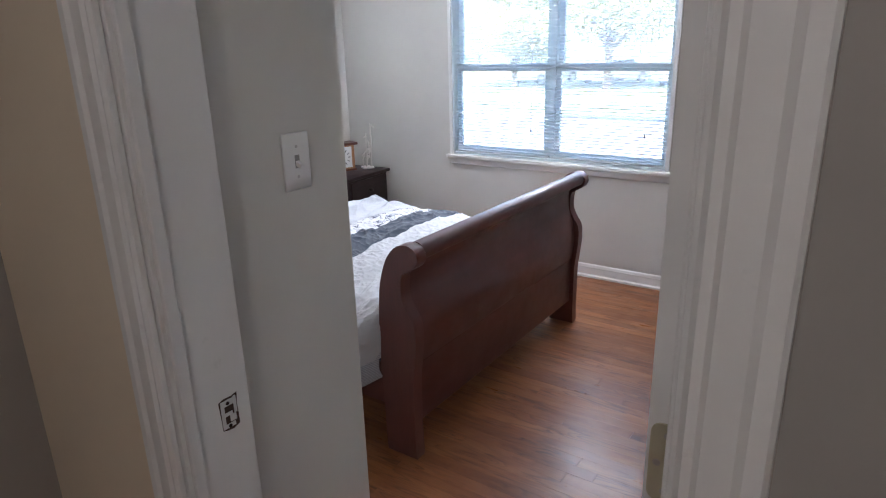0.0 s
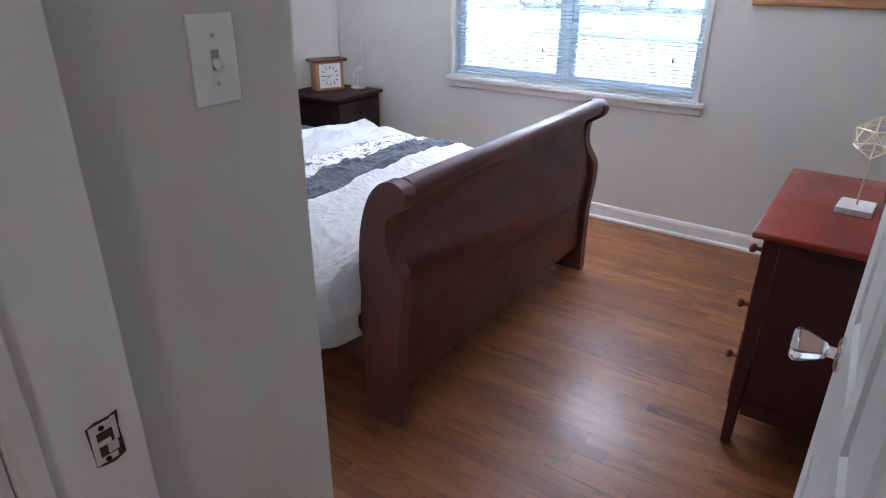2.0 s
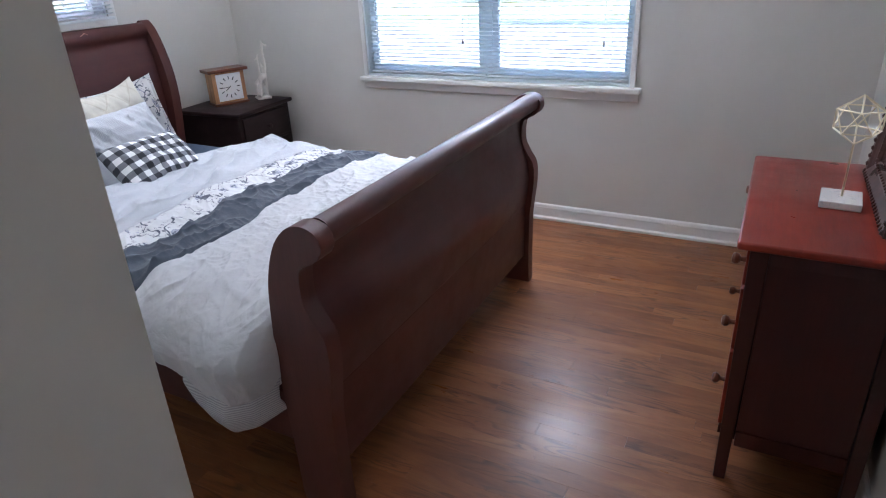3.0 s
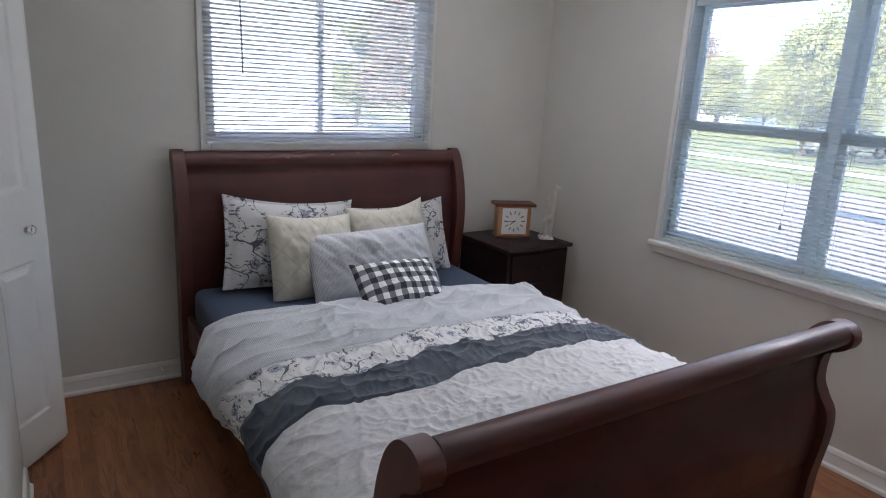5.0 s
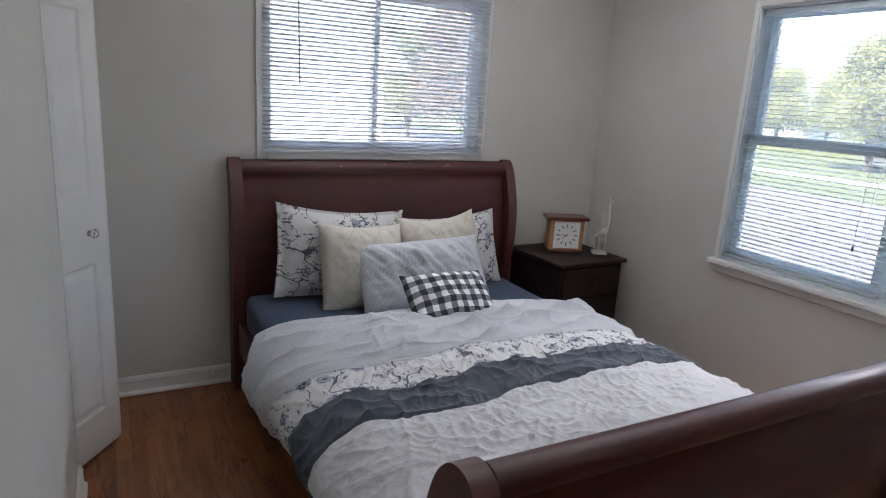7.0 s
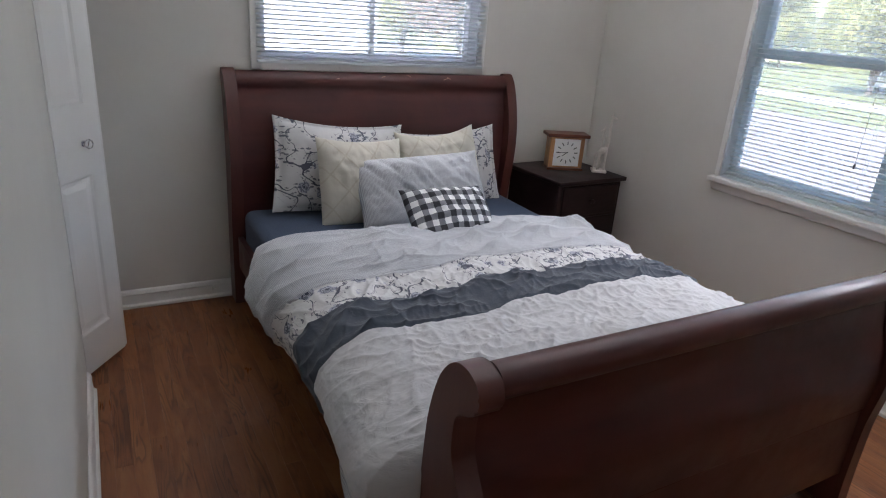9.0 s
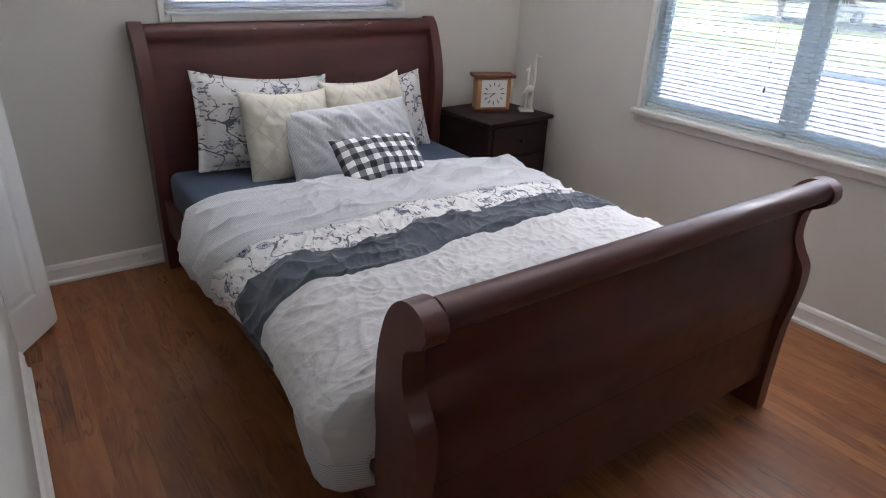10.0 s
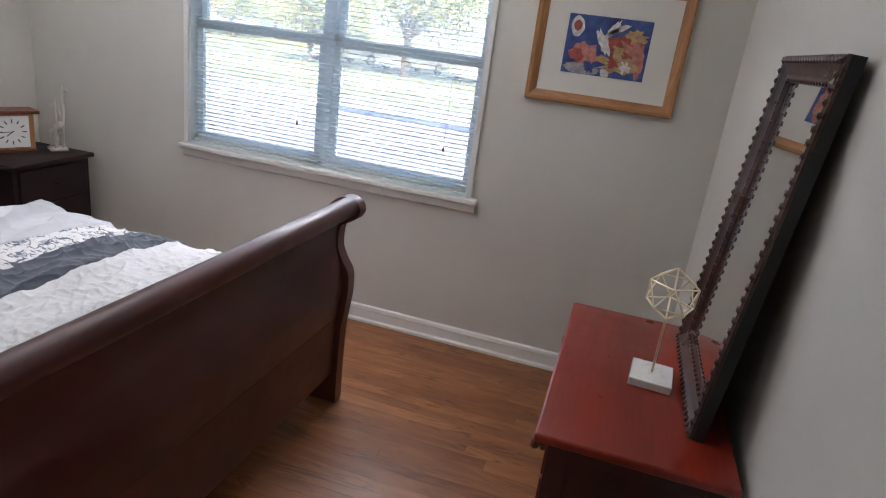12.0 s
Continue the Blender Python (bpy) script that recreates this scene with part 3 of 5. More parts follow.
part("plate", bm, WORN_PLATE, strike, "steel plate under chipped white paint")
for z in (-0.024, 0.022):
    part("screw", lathe([(0.0035, 0.003), (0.0035, 0.0045), (0.002, 0.005)], "x", (0, -0.003, z), 10), DARK, strike)

# light switch
switch = thing("light_switch", "white plastic toggle switch plate on the wall", "light switch", pose(XS, 1.172, 1.365))
part("plate", box(0, 0.006, -0.035, 0.035, -0.057, 0.057, 0.003, 3), PLASTIC, switch, smooth=True)
part("slot", box(0.0055, 0.0066, -0.006, 0.006, -0.013, 0.013), SLOT_SHADE, switch)
bm = box(0.0, 0.016, -0.0045, 0.0045, -0.005, 0.005, 0.0015)
for v in bm.verts:
    v.co = Matrix.Rotation(radians(28), 3, "Y") @ v.co + Vector((0.004, 0, -0.002))
part("toggle", bm, PLASTIC, switch)
for z in (-0.03, 0.03):
    part("screw", lathe([(0.0032, 0.0058), (0.0032, 0.0068), (0.002, 0.0074)], "x", (0, 0, z), 10), STEEL, switch)


def raised_panel(bm, x0, x1, z0, z1, y, out, depth=0.006):
    """A raised panel with a sunk moulding round it, on the face at y."""
    steps = [(0.0, -0.0), (0.010, -depth), (0.022, -depth), (0.045, -0.001)]
    rings = []
    for ins, d in steps:
        rings.append([bm.verts.new((x, y + out * d, z)) for x, z in ((x0 + ins, z0 + ins), (x1 - ins, z0 + ins), (x1 - ins, z1 - ins), (x0 + ins, z1 - ins))])
    for a, b in zip(rings, rings[1:]):
        for i in range(4):
            bm.faces.new((a[i], a[(i + 1) % 4], b[(i + 1) % 4], b[i]))
    bm.faces.new(rings[-1])


def panel_leaf(width, height, thick, fields, face_both=True):
    """A door leaf from x 0 to width, y 0 to thick, with raised panels set in its faces."""
    bm = bmesh.new()
    xs = sorted({0, width} | {x for f in fields for x in f[:2]})
    zs = sorted({0, height} | {z for f in fields for z in f[2:]})
    for y, out in ((0, -1), (thick, 1)):
        for xa, xb in zip(xs, xs[1:]):
            for za, zb in zip(zs, zs[1:]):
                if any(abs(f[0] - xa) < 1e-6 and abs(f[1] - xb) < 1e-6 and f[2] <= za + 1e-6 and f[3] >= zb - 1e-6 for f in fields):
                    continue
                bm.faces.new([bm.verts.new(c) for c in ((xa, y, za), (xb, y, za), (xb, y, zb), (xa, y, zb))])
        for f in fields:
            raised_panel(bm, *f, y, out)
    for c in (((0, 0, 0), (0, thick, 0), (0, thick, height), (0, 0, height)), ((width, 0, 0), (width, thick, 0), (width, thick, height), (width, 0, height)),
              ((0, 0, 0), (width, 0, 0), (width, thick, 0), (0, thick, 0)), ((0, 0, height), (width, 0, height), (width, thick, height), (0, thick, height))):
        bm.faces.new([bm.verts.new(p) for p in c])
    bmesh.ops.remove_doubles(bm, verts=bm.verts, dist=1e-5)
    return bm


def knob_parts(parent, x, z, y, out):
    """A cut-glass door knob with a chrome neck and rose, standing out of the face at y."""
    k = part("door_knob", lathe([(0.012, 0.022), (0.017, 0.028), (0.026, 0.050), (0.028, 0.060), (0.022, 0.066), (0.012, 0.067)], "y", (0, 0, 0), 8), CRYSTAL, parent, "faceted clear glass knob")
    k.location = (x, y, z)
    if out < 0:
        k.rotation_euler = (0, 0, math.pi)
    part("neck", lathe([(0.009, 0.004), (0.009, 0.018), (0.014, 0.022), (0.014, 0.026)], "y", (0, 0, 0), 16), CHROME, k, smooth=True)
    part("rose", lathe([(0.028, 0.0), (0.028, 0.003), (0.022, 0.007), (0.010, 0.008)], "y", (0, 0, 0), 24), CHROME, k, smooth=True)
    return k


# the bedroom door, swung open against the dresser's wall: hinge edge at x 0, leaf along +x
W_D, T_D, H_D = 0.755, 0.035, 2.02
door = thing("door_1", "white six-panel door standing open with glass knobs", "door", pose(0.266, 0.938, 0.012, 0, 0, 91.6), kind="structure")
fields = []
for xa, xb in ((0.11, 0.34), (0.415, 0.645)):
    fields += [(xa, xb, 0.22, 0.80), (xa, xb, 1.02, 1.60), (xa, xb, 1.71, 1.91)]
leaf = part("leaf", panel_leaf(W_D, H_D, T_D, fields), TRIM, door)
knob_parts(door, W_D - 0.065, 0.945, T_D, 1)
knob_parts(door, W_D - 0.065, 0.945, 0.0, -1)


def rounded(y0, y1, z0, z1, r, n=5):
    """The outline of a plate with rounded corners."""
    out = []
    for cy, cz, a0 in ((y1 - r, z1 - r, 0), (y0 + r, z1 - r, 90), (y0 + r, z0 + r, 180), (y1 - r, z0 + r, 270)):
        out += [(cy + r * math.cos(radians(a0 + 90 * i / n)), cz + r * math.sin(radians(a0 + 90 * i / n))) for i in range(n + 1)]
    return out


def hinge(z):
    h = part("hinge", prism(rounded(-0.002, 0.031, z - 0.05, z + 0.05, 0.012), "x", -0.0026, -0.0004), BRASS, door, "brass butt hinge with slotted screws")
    part("knuckle", rod((-0.004, -0.006, z - 0.052), (-0.004, -0.006, z + 0.052), 0.006, 14), BRASS, h, smooth=True)
    for yy, dz in ((0.012, 0.036), (0.022, 0.0), (0.012, -0.036)):
        part("screw", lathe([(0.0045, -0.0028), (0.0045, -0.0034), (0.002, -0.0036)], "x", (0, yy, z + dz), 10), STEEL, h)


for z in (0.28, 1.115, 1.82):
    hinge(z)
tagged(part("jamb_hinge_leaf", prism(rounded(0.902, 0.935, 1.077, 1.177, 0.012), "x", 0.2835, 0.2848), BRASS), "brass hinge leaf on the jamb", "hinge", kind="structure")

# ---- closet doors ----
bifold = thing("bifold_door", "white panelled bifold closet door, folded part open", "closet door", pose(0.020, 0.035, 0.015))
PW = 0.35
q_fold, t_track, piv = Vector((-2.934, 1.462, 0)), Vector((-2.640, 1.252, 0)), Vector((-3.196, 1.252, 0))


def bifold_leaf(a, b):
    d = b - a
    p = part("leaf", panel_leaf(PW, 2.05, 0.03, [(0.075, PW - 0.075, 0.175, 0.80), (0.075, PW - 0.075, 1.07, 1.745), (0.075, PW - 0.075, 1.86, 1.97)]), TRIM, bifold)
    p.matrix_basis = Matrix.Translation(a) @ Matrix.Rotation(math.atan2(d.y, d.x), 4, "Z")
    return p


lead = bifold_leaf(t_track + Vector((0.0, -0.03, 0)), q_fold + Vector((0.0, -0.03, 0)))
bifold_leaf(q_fold + Vector((-0.012, -0.03, 0)), piv + Vector((-0.012, -0.03, 0)))
k = part("closet_knob", lathe([(0.008, 0.0), (0.009, 0.010), (0.016, 0.018), (0.019, 0.026), (0.016, 0.032), (0.008, 0.034)], "y", (0, 0, 0), 10), CRYSTAL, lead, "small clear glass pull knob")
k.location, k.rotation_euler = (0.245, 0, 0.925), (0, 0, math.pi)
part("rose", lathe([(0.012, -0.001), (0.012, 0.003), (0.008, 0.005)], "y", (0, 0, 0), 16), CHROME, k)
tagged(part("closet_track", box(BIF[0], BIF[1], 1.270, 1.300, 2.066, 2.079), SASH), "white metal track above the closet doors", "door track", kind="structure")
bm = bmesh.new()
add_box(bm, BIF[1], BIF[1] + 0.012, YC - 0.101, YC + 0.004, 0, BIF[2], 0.001)
tagged(part("closet_jamb", bm, TRIM), "white painted closet jamb", "door frame", kind="structure")


# ---- windows ----
def window_unit(name, label, m, width, height, panes, vinyl, depth=T):
    """A window in an opening: local x across, y outward, z up from the opening's bottom."""
    w = thing(name, label, "window", m, kind="structure")
    part("window_frame", lining(width, height, depth), vinyl, w)
    for x0, x1, z0, z1, y, r, low, high in panes:
        bm = bmesh.new()
        add_box(bm, x0, x0 + r, y, y + 0.028, z0, z1, 0.002, 1)
        add_box(bm, x1 - r, x1, y, y + 0.028, z0, z1, 0.002, 1)
        add_box(bm, x0 + r, x1 - r, y, y + 0.028, z0, z0 + low, 0.002, 1)
        add_box(bm, x0 + r, x1 - r, y, y + 0.028, z1 - high, z1, 0.002, 1)
        s = part("sash", bm, vinyl, w)
        g = part("pane", box(x0 + r - 0.004, x1 - r + 0.004, y + 0.013, y + 0.016, z0 + low - 0.004, z1 - high + 0.004), PANE, s)
        g.visible_shadow = False
    return w


def lining(width, height, depth):
    bm = bmesh.new()
    add_box(bm, 0, 0.014, 0.0, depth, 0, height)
    add_box(bm, width - 0.014, width, 0.0, depth, 0, height)
    add_box(bm, 0.014, width - 0.014, 0.0, depth, 0, 0.016)
    add_box(bm, 0.014, width - 0.014, 0.0, depth, height - 0.016, height)
    return bm


w2w, w2h = W2[1] - W2[0], W2[3] - W2[2]
mid, mr = w2w / 2 - 0.012, 0.635
win2 = window_unit("window_1", "pair of white double-hung windows with lowered blinds", pose(W2[0], YN, W2[2]), w2w, w2h,
                   [(0.014, mid - 0.025, 0.016, mr + 0.02, 0.055, 0.034, 0.046, 0.050), (0.014, mid - 0.025, mr - 0.03, w2h - 0.016, 0.086, 0.034, 0.042, 0.036),
                    (mid + 0.025, w2w - 0.014, 0.016, mr + 0.02, 0.055, 0.034, 0.046, 0.050), (mid + 0.025, w2w - 0.014, mr - 0.03, w2h - 0.016, 0.086, 0.034, 0.042, 0.036)], SASH)
part("mullion", box(mid - 0.025, mid + 0.025, 0.048, T, 0.016, w2h - 0.016, 0.003), SASH, win2)
part("storm_rail", box(mid + 0.025, w2w - 0.014, 0.116, 0.128, 0.290, 0.312, 0.002), VINYL, win2, "raised storm sash rail")
bm = bmesh.new()
C = 0.022
add_box(bm, -C, 0.004, -0.014, 0.0, 0.0, w2h + C, 0.003)
add_box(bm, w2w - 0.004, w2w + C, -0.014, 0.0, 0.0, w2h + C, 0.003)
add_box(bm, 0.004, w2w - 0.004, -0.014, 0.0, w2h - 0.004, w2h + C, 0.003)
part("window_casing", bm, TRIM, win2)
part("window_sill", box(-0.040, w2w + 0.055, -0.046, 0.05, -0.026, 0.0, 0.006), TRIM, win2)
part("apron", prism([(-0.004, -0.074), (-0.014, -0.068), (-0.014, -0.036), (-0.02, -0.026), (-0.0005, -0.026), (-0.0005, -0.074)], "x", -0.028, w2w + 0.042), TRIM, win2)

w1w, w1h = W1[1] - W1[0], W1[3] - W1[2]
win1 = window_unit("window_2", "white sliding window with a lowered blind above the headboard", pose(XW, W1[0], W1[2], 0, 0, 90), w1w, w1h,
                   [(0.014, w1w / 2 + 0.005, 0.016, w1h - 0.016, 0.055, 0.026, 0.026, 0.026), (w1w / 2 - 0.021, w1w - 0.014, 0.016, w1h - 0.016, 0.086, 0.026, 0.026, 0.026)], VINYL)
C = 0.045
bm = bmesh.new()
add_box(bm, -C, 0.004, -0.014, 0.0, -C, w1h + C, 0.003)
add_box(bm, w1w - 0.004, w1w + C, -0.014, 0.0, -C, w1h + C, 0.003)
add_box(bm, 0.004, w1w - 0.004, -0.014, 0.0, w1h - 0.004, w1h + C, 0.003)
add_box(bm, 0.004, w1w - 0.004, -0.020, 0.0, -C, 0.002, 0.003)
part("window_casing", bm, TRIM, win1)


def slat_mesh(length, tilt):
    """A thin crowned slat along x."""
    half, n = 0.0125, 4
    vs, fs = [], []
    for s in (0, 1):
        for k in range(n + 1):
            t = -half + 2 * half * k / n
            zc = 0.0016 * (1 - (t / half) ** 2)
            y, z = t * math.cos(tilt) - zc * math.sin(tilt), t * math.sin(tilt) + zc * math.cos(tilt)
            vs += [(s * length, y, z), (s * length, y, z - 0.0005)]
    r = 2 * (n + 1)
    for k in range(n):
        a, b = 2 * k, 2 * k + 2
        fs += [(a, b, b + r, a + r), (a + 1, a + 1 + r, b + 1 + r, b + 1)]
    me = bpy.data.meshes.new("slat")
    me.from_pydata(vs, [], fs)
    me.materials.append(SLAT)
    return me


def blind(label, m, width, top, bottom, pitch, tilt, wand):
    """A mini blind: local x across, y outward, z up from the opening's bottom."""
    b = thing("window_blind", label, "window blind", m, "mini blinds")
    part("headrail", box(0, width, -0.016, 0.016, top - 0.028, top, 0.002), SASH, b)
    part("bottom_rail", box(0.002, width - 0.002, -0.012, 0.012, bottom, bottom + 0.014, 0.003), SLAT, b)
    me = slat_mesh(width - 0.008, tilt)
    z, i = bottom + 0.03, 0
    while z < top - 0.035:
        s = new("slat", me)
        s.parent = b
        s.location = (0.004, 0, z)
        s.rotation_euler = (random.uniform(-0.012, 0.012), random.uniform(-0.0005, 0.0005), 0)
        z += pitch
    for x in (0.10, width - 0.10):
        bm = bmesh.new()
        for y in (-0.0135, 0.0135):
            add_rod(bm, (x, y, bottom + 0.01), (x, y, top - 0.02), 0.0007, 5)
        part("ladder_cord", bm, SLAT, b)
    if wand:
        part("tilt_wand", rod((wand[0], -0.022, top - 0.03), (wand[0] + 0.01, -0.024, wand[1]), 0.004, 6), BLIND_GREY, b, "grey plastic tilt wand")
    else:
        part("pull_cord", rod((width - 0.13, -0.02, top - 0.03), (width - 0.135, -0.021, 0.22), 0.0012, 5), SLAT, b)
        part("tassel", lathe([(0.002, 0.0), (0.006, 0.004), (0.005, 0.02), (0.002, 0.026)], "z", (width - 0.135, -0.021, 0.195), 10), BLIND_GREY, b, "small grey cord tassel")
    return b


BLIND_GREY = mat("grey_plastic", (0.16, 0.17, 0.18), 0.4)
blind("white aluminium mini blind, lowered with open slats", pose(W2[0] + 0.016, YN + 0.030, W2[2] + 0.0), mid - 0.003 - 0.016, w2h - 0.018, 0.018, 0.0215, radians(4), None)
blind("white aluminium mini blind, lowered with open slats", pose(W2[0] + mid + 0.003, YN + 0.030, W2[2] + 0.0), w2w - mid - 0.021, w2h - 0.018, 0.018, 0.0215, radians(4), None)
blind("white aluminium mini blind above the headboard, slats open", pose(XW + 0.002, W1[0] - 0.022, W1[2], 0, 0, 90) @ pose(0, -0.024, 0), w1w + 0.044, w1h + 0.03, -0.012, 0.0215, radians(-19), (0.17, 0.33))

# ---- bed ----
BY0, BY1 = 2.0, 3.585                             # outer faces of the footboard's posts
bed = thing("sleigh_bed", "dark cherry sleigh bed with scrolled headboard and footboard", "bed", pose(0, 0, 0))
foot_in = [(-1.080, 0.0), (-1.084, 0.20), (-1.092, 0.45), (-1.086, 0.62), (-1.073, 0.74), (-1.040, 0.84), (-0.995, 0.895), (-0.950, 0.910)]
foot_out = [(-0.912, 0.900), (-0.893, 0.872), (-0.900, 0.838), (-0.928, 0.815), (-0.958, 0.800), (-0.972, 0.770), (-0.972, 0.700), (-0.950, 0.650), (-0.921, 0.600), (-0.916, 0.520), (-0.926, 0.420), (-0.934, 0.340), (-0.936, 0.150), (-0.933, 0.0)]
post_line = [(p - 0.002, q * 0.986) for p, q in smooth_curve(foot_in + foot_out, 5)]
for y0, y1 in ((BY0, BY0 + 0.055), (BY1 - 0.055, BY1)):
    part("foot_post", prism(post_line, "y", y0, y1, 0.005), CHERRY_X, bed, smooth=True)
face = smooth_curve([(-0.955, 0.40), (-0.942, 0.52), (-0.954, 0.61), (-0.980, 0.69), (-0.985, 0.77), (-0.972, 0.815)], 5)
roll = [(-0.940 + 0.038 * math.cos(a), 0.862 + 0.038 * math.sin(a)) for a in [radians(-110 + 13 * i) for i in range(23)]]
back = smooth_curve([(-1.005, 0.845), (-1.045, 0.76), (-1.062, 0.6), (-1.05, 0.40)], 4)
part("footboard", prism(face + roll + back, "y", BY0 + 0.055, BY1 - 0.055), CHERRY, bed, "glossy curved cherry panel with a rolled top", smooth=True)
part("foot_rail", box(-1.045, -0.957, BY0 + 0.055, BY1 - 0.055, 0.140, 0.400, 0.006), CHERRY, bed)
HY0, HY1 = 1.993, 3.625
head_front = [(-3.205, 0.0), (-3.205, 0.35), (-3.195, 0.50), (-3.168, 0.72), (-3.170, 0.88), (-3.200, 1.02), (-3.240, 1.125), (-3.275, 1.172)]
head_back = [(-3.300, 1.184), (-3.325, 1.172), (-3.330, 1.13), (-3.315, 1.09), (-3.300, 1.00), (-3.29, 0.80), (-3.305, 0.4), (-3.315, 0.0)]
head_line = smooth_curve(head_front + head_back, 5)
for y0, y1 in ((HY0, HY0 + 0.058), (HY1 - 0.058, HY1)):
    part("head_post", prism(head_line, "y", y0, y1, 0.005), CHERRY_X, bed, smooth=True)
hp = smooth_curve([(-3.245, 0.30), (-3.240, 0.55), (-3.225, 0.78), (-3.238, 0.95), (-3.262, 1.075)], 5)
hroll = [(-3.285 + 0.042 * math.cos(a), 1.130 + 0.045 * math.sin(a)) for a in [radians(-50 + 14 * i) for i in range(20)]]
part("headboard", prism(hp + hroll + [(-3.30, 0.9), (-3.295, 0.3)], "y", HY0 + 0.058, HY1 - 0.058), CHERRY, bed, "glossy curved cherry panel with scratched rolled top", smooth=True)
SCRATCH = mat("bare_wood", (0.42, 0.22, 0.15), 0.6)
for yc, a, half, turn in ((2.80, 38, 0.010, 10), (2.95, 50, 0.014, -35), (3.17, 30, 0.016, 22), (3.19, 36, 0.011, -30), (2.55, 20, 0.008, 0)):
    bm = box(0.0, 0.0006, -half, half, -0.0016, 0.0016)
    sc = part("scratch", bm, SCRATCH, bed, "pale scratch through the varnish")
    sc.matrix_basis = Matrix.Translation((-3.285 + 0.0424 * math.cos(radians(a)), yc, 1.130 + 0.0454 * math.sin(radians(a)))) @ Matrix.Rotation(radians(-a), 4, "Y") @ Matrix.Rotation(radians(turn), 4, "X")
for y0, y1 in ((2.018, 2.045), (3.54, 3.567)):
    part("side_rail", box(-3.20, -1.05, y0, y1, 0.20, 0.37, 0.005), CHERRY, bed)
for x in (-2.9, -2.2, -1.5):
    part("slat", box(x - 0.05, x + 0.05, 2.045, 3.54, 0.225, 0.245), CHERRY_X, bed)
tagged(part("box_spring", box(-3.19, -1.10, 2.05, 3.535, 0.246, 0.30, 0.02, 3), BOXCLOTH), "low dark cloth-covered box spring on the bed", "box spring")


def soft_slab(x0, x1, y0, y1, z0, z1, r):
    bm = box(x0, x1, y0, y1, z0, z1, r, 5)
    bmesh.ops.subdivide_edges(bm, edges=[e for e in bm.edges if e.calc_length() > 0.5], cuts=14, use_grid_fill=True)
    for v in bm.verts:
        v.co.z += 0.004 * noise.noise(v.co * 7) * (v.co.z > 0.4)
    return bm


mattress = tagged(part("mattress", soft_slab(-3.20, -1.10, 2.048, 3.537, 0.301, 0.512, 0.045), NAVY, smooth=True), "mattress in a fitted navy blue sheet", "mattress")


# ---- duvet ----
def grid_noise(x, y, seed):
    """Gradient noise over arrays, about -0.7 to 0.7."""
    xi, yi = np.floor(x), np.floor(y)
    fx, fy = x - xi, y - yi

    def corner(dx, dy):
        h = np.sin((xi + dx) * 127.1 + (yi + dy) * 311.7 + seed * 74.7) * 43758.5453
        a = 2 * math.pi * (h - np.floor(h))
        return np.cos(a) * (fx - dx) + np.sin(a) * (fy - dy)

    u, w = fx ** 3 * (fx * (fx * 6 - 15) + 10), fy ** 3 * (fy * (fy * 6 - 15) + 10)
    top = corner(0, 0) * (1 - u) + corner(1, 0) * u
    low = corner(0, 1) * (1 - u) + corner(1, 1) * u
    return top * (1 - w) + low * w


def creases(S, V, layers, seed):
    """Sharp-crested folds of cloth: each layer is (turn in degrees, length, spacing, height, sharpness)."""
    D = np.zeros_like(S)
    for i, (turn, length, spacing, height, sharp) in enumerate(layers):
        k = seed * 10 + i
        a = radians(turn)
        wx, wy = 0.03 * grid_noise(S * 7, V * 7, k + 0.3), 0.03 * grid_noise(S * 7, V * 7, k + 0.6)
        p, q = (S + wx) * math.cos(a) - (V + wy) * math.sin(a), (S + wx) * math.sin(a) + (V + wy) * math.cos(a)
        n = grid_noise(p / spacing, q / length, k)
        lean = 0.25 * grid_noise(p / spacing + 0.35, q / length, k)
        ridge = np.clip(1 - 1.9 * np.abs(n + lean), 0, 1) ** sharp
        fade = np.clip(0.75 + 1.1 * grid_noise(S * 5, V * 5, k + 0.9), 0.15, 1)
        D += height * ridge * fade
    return D


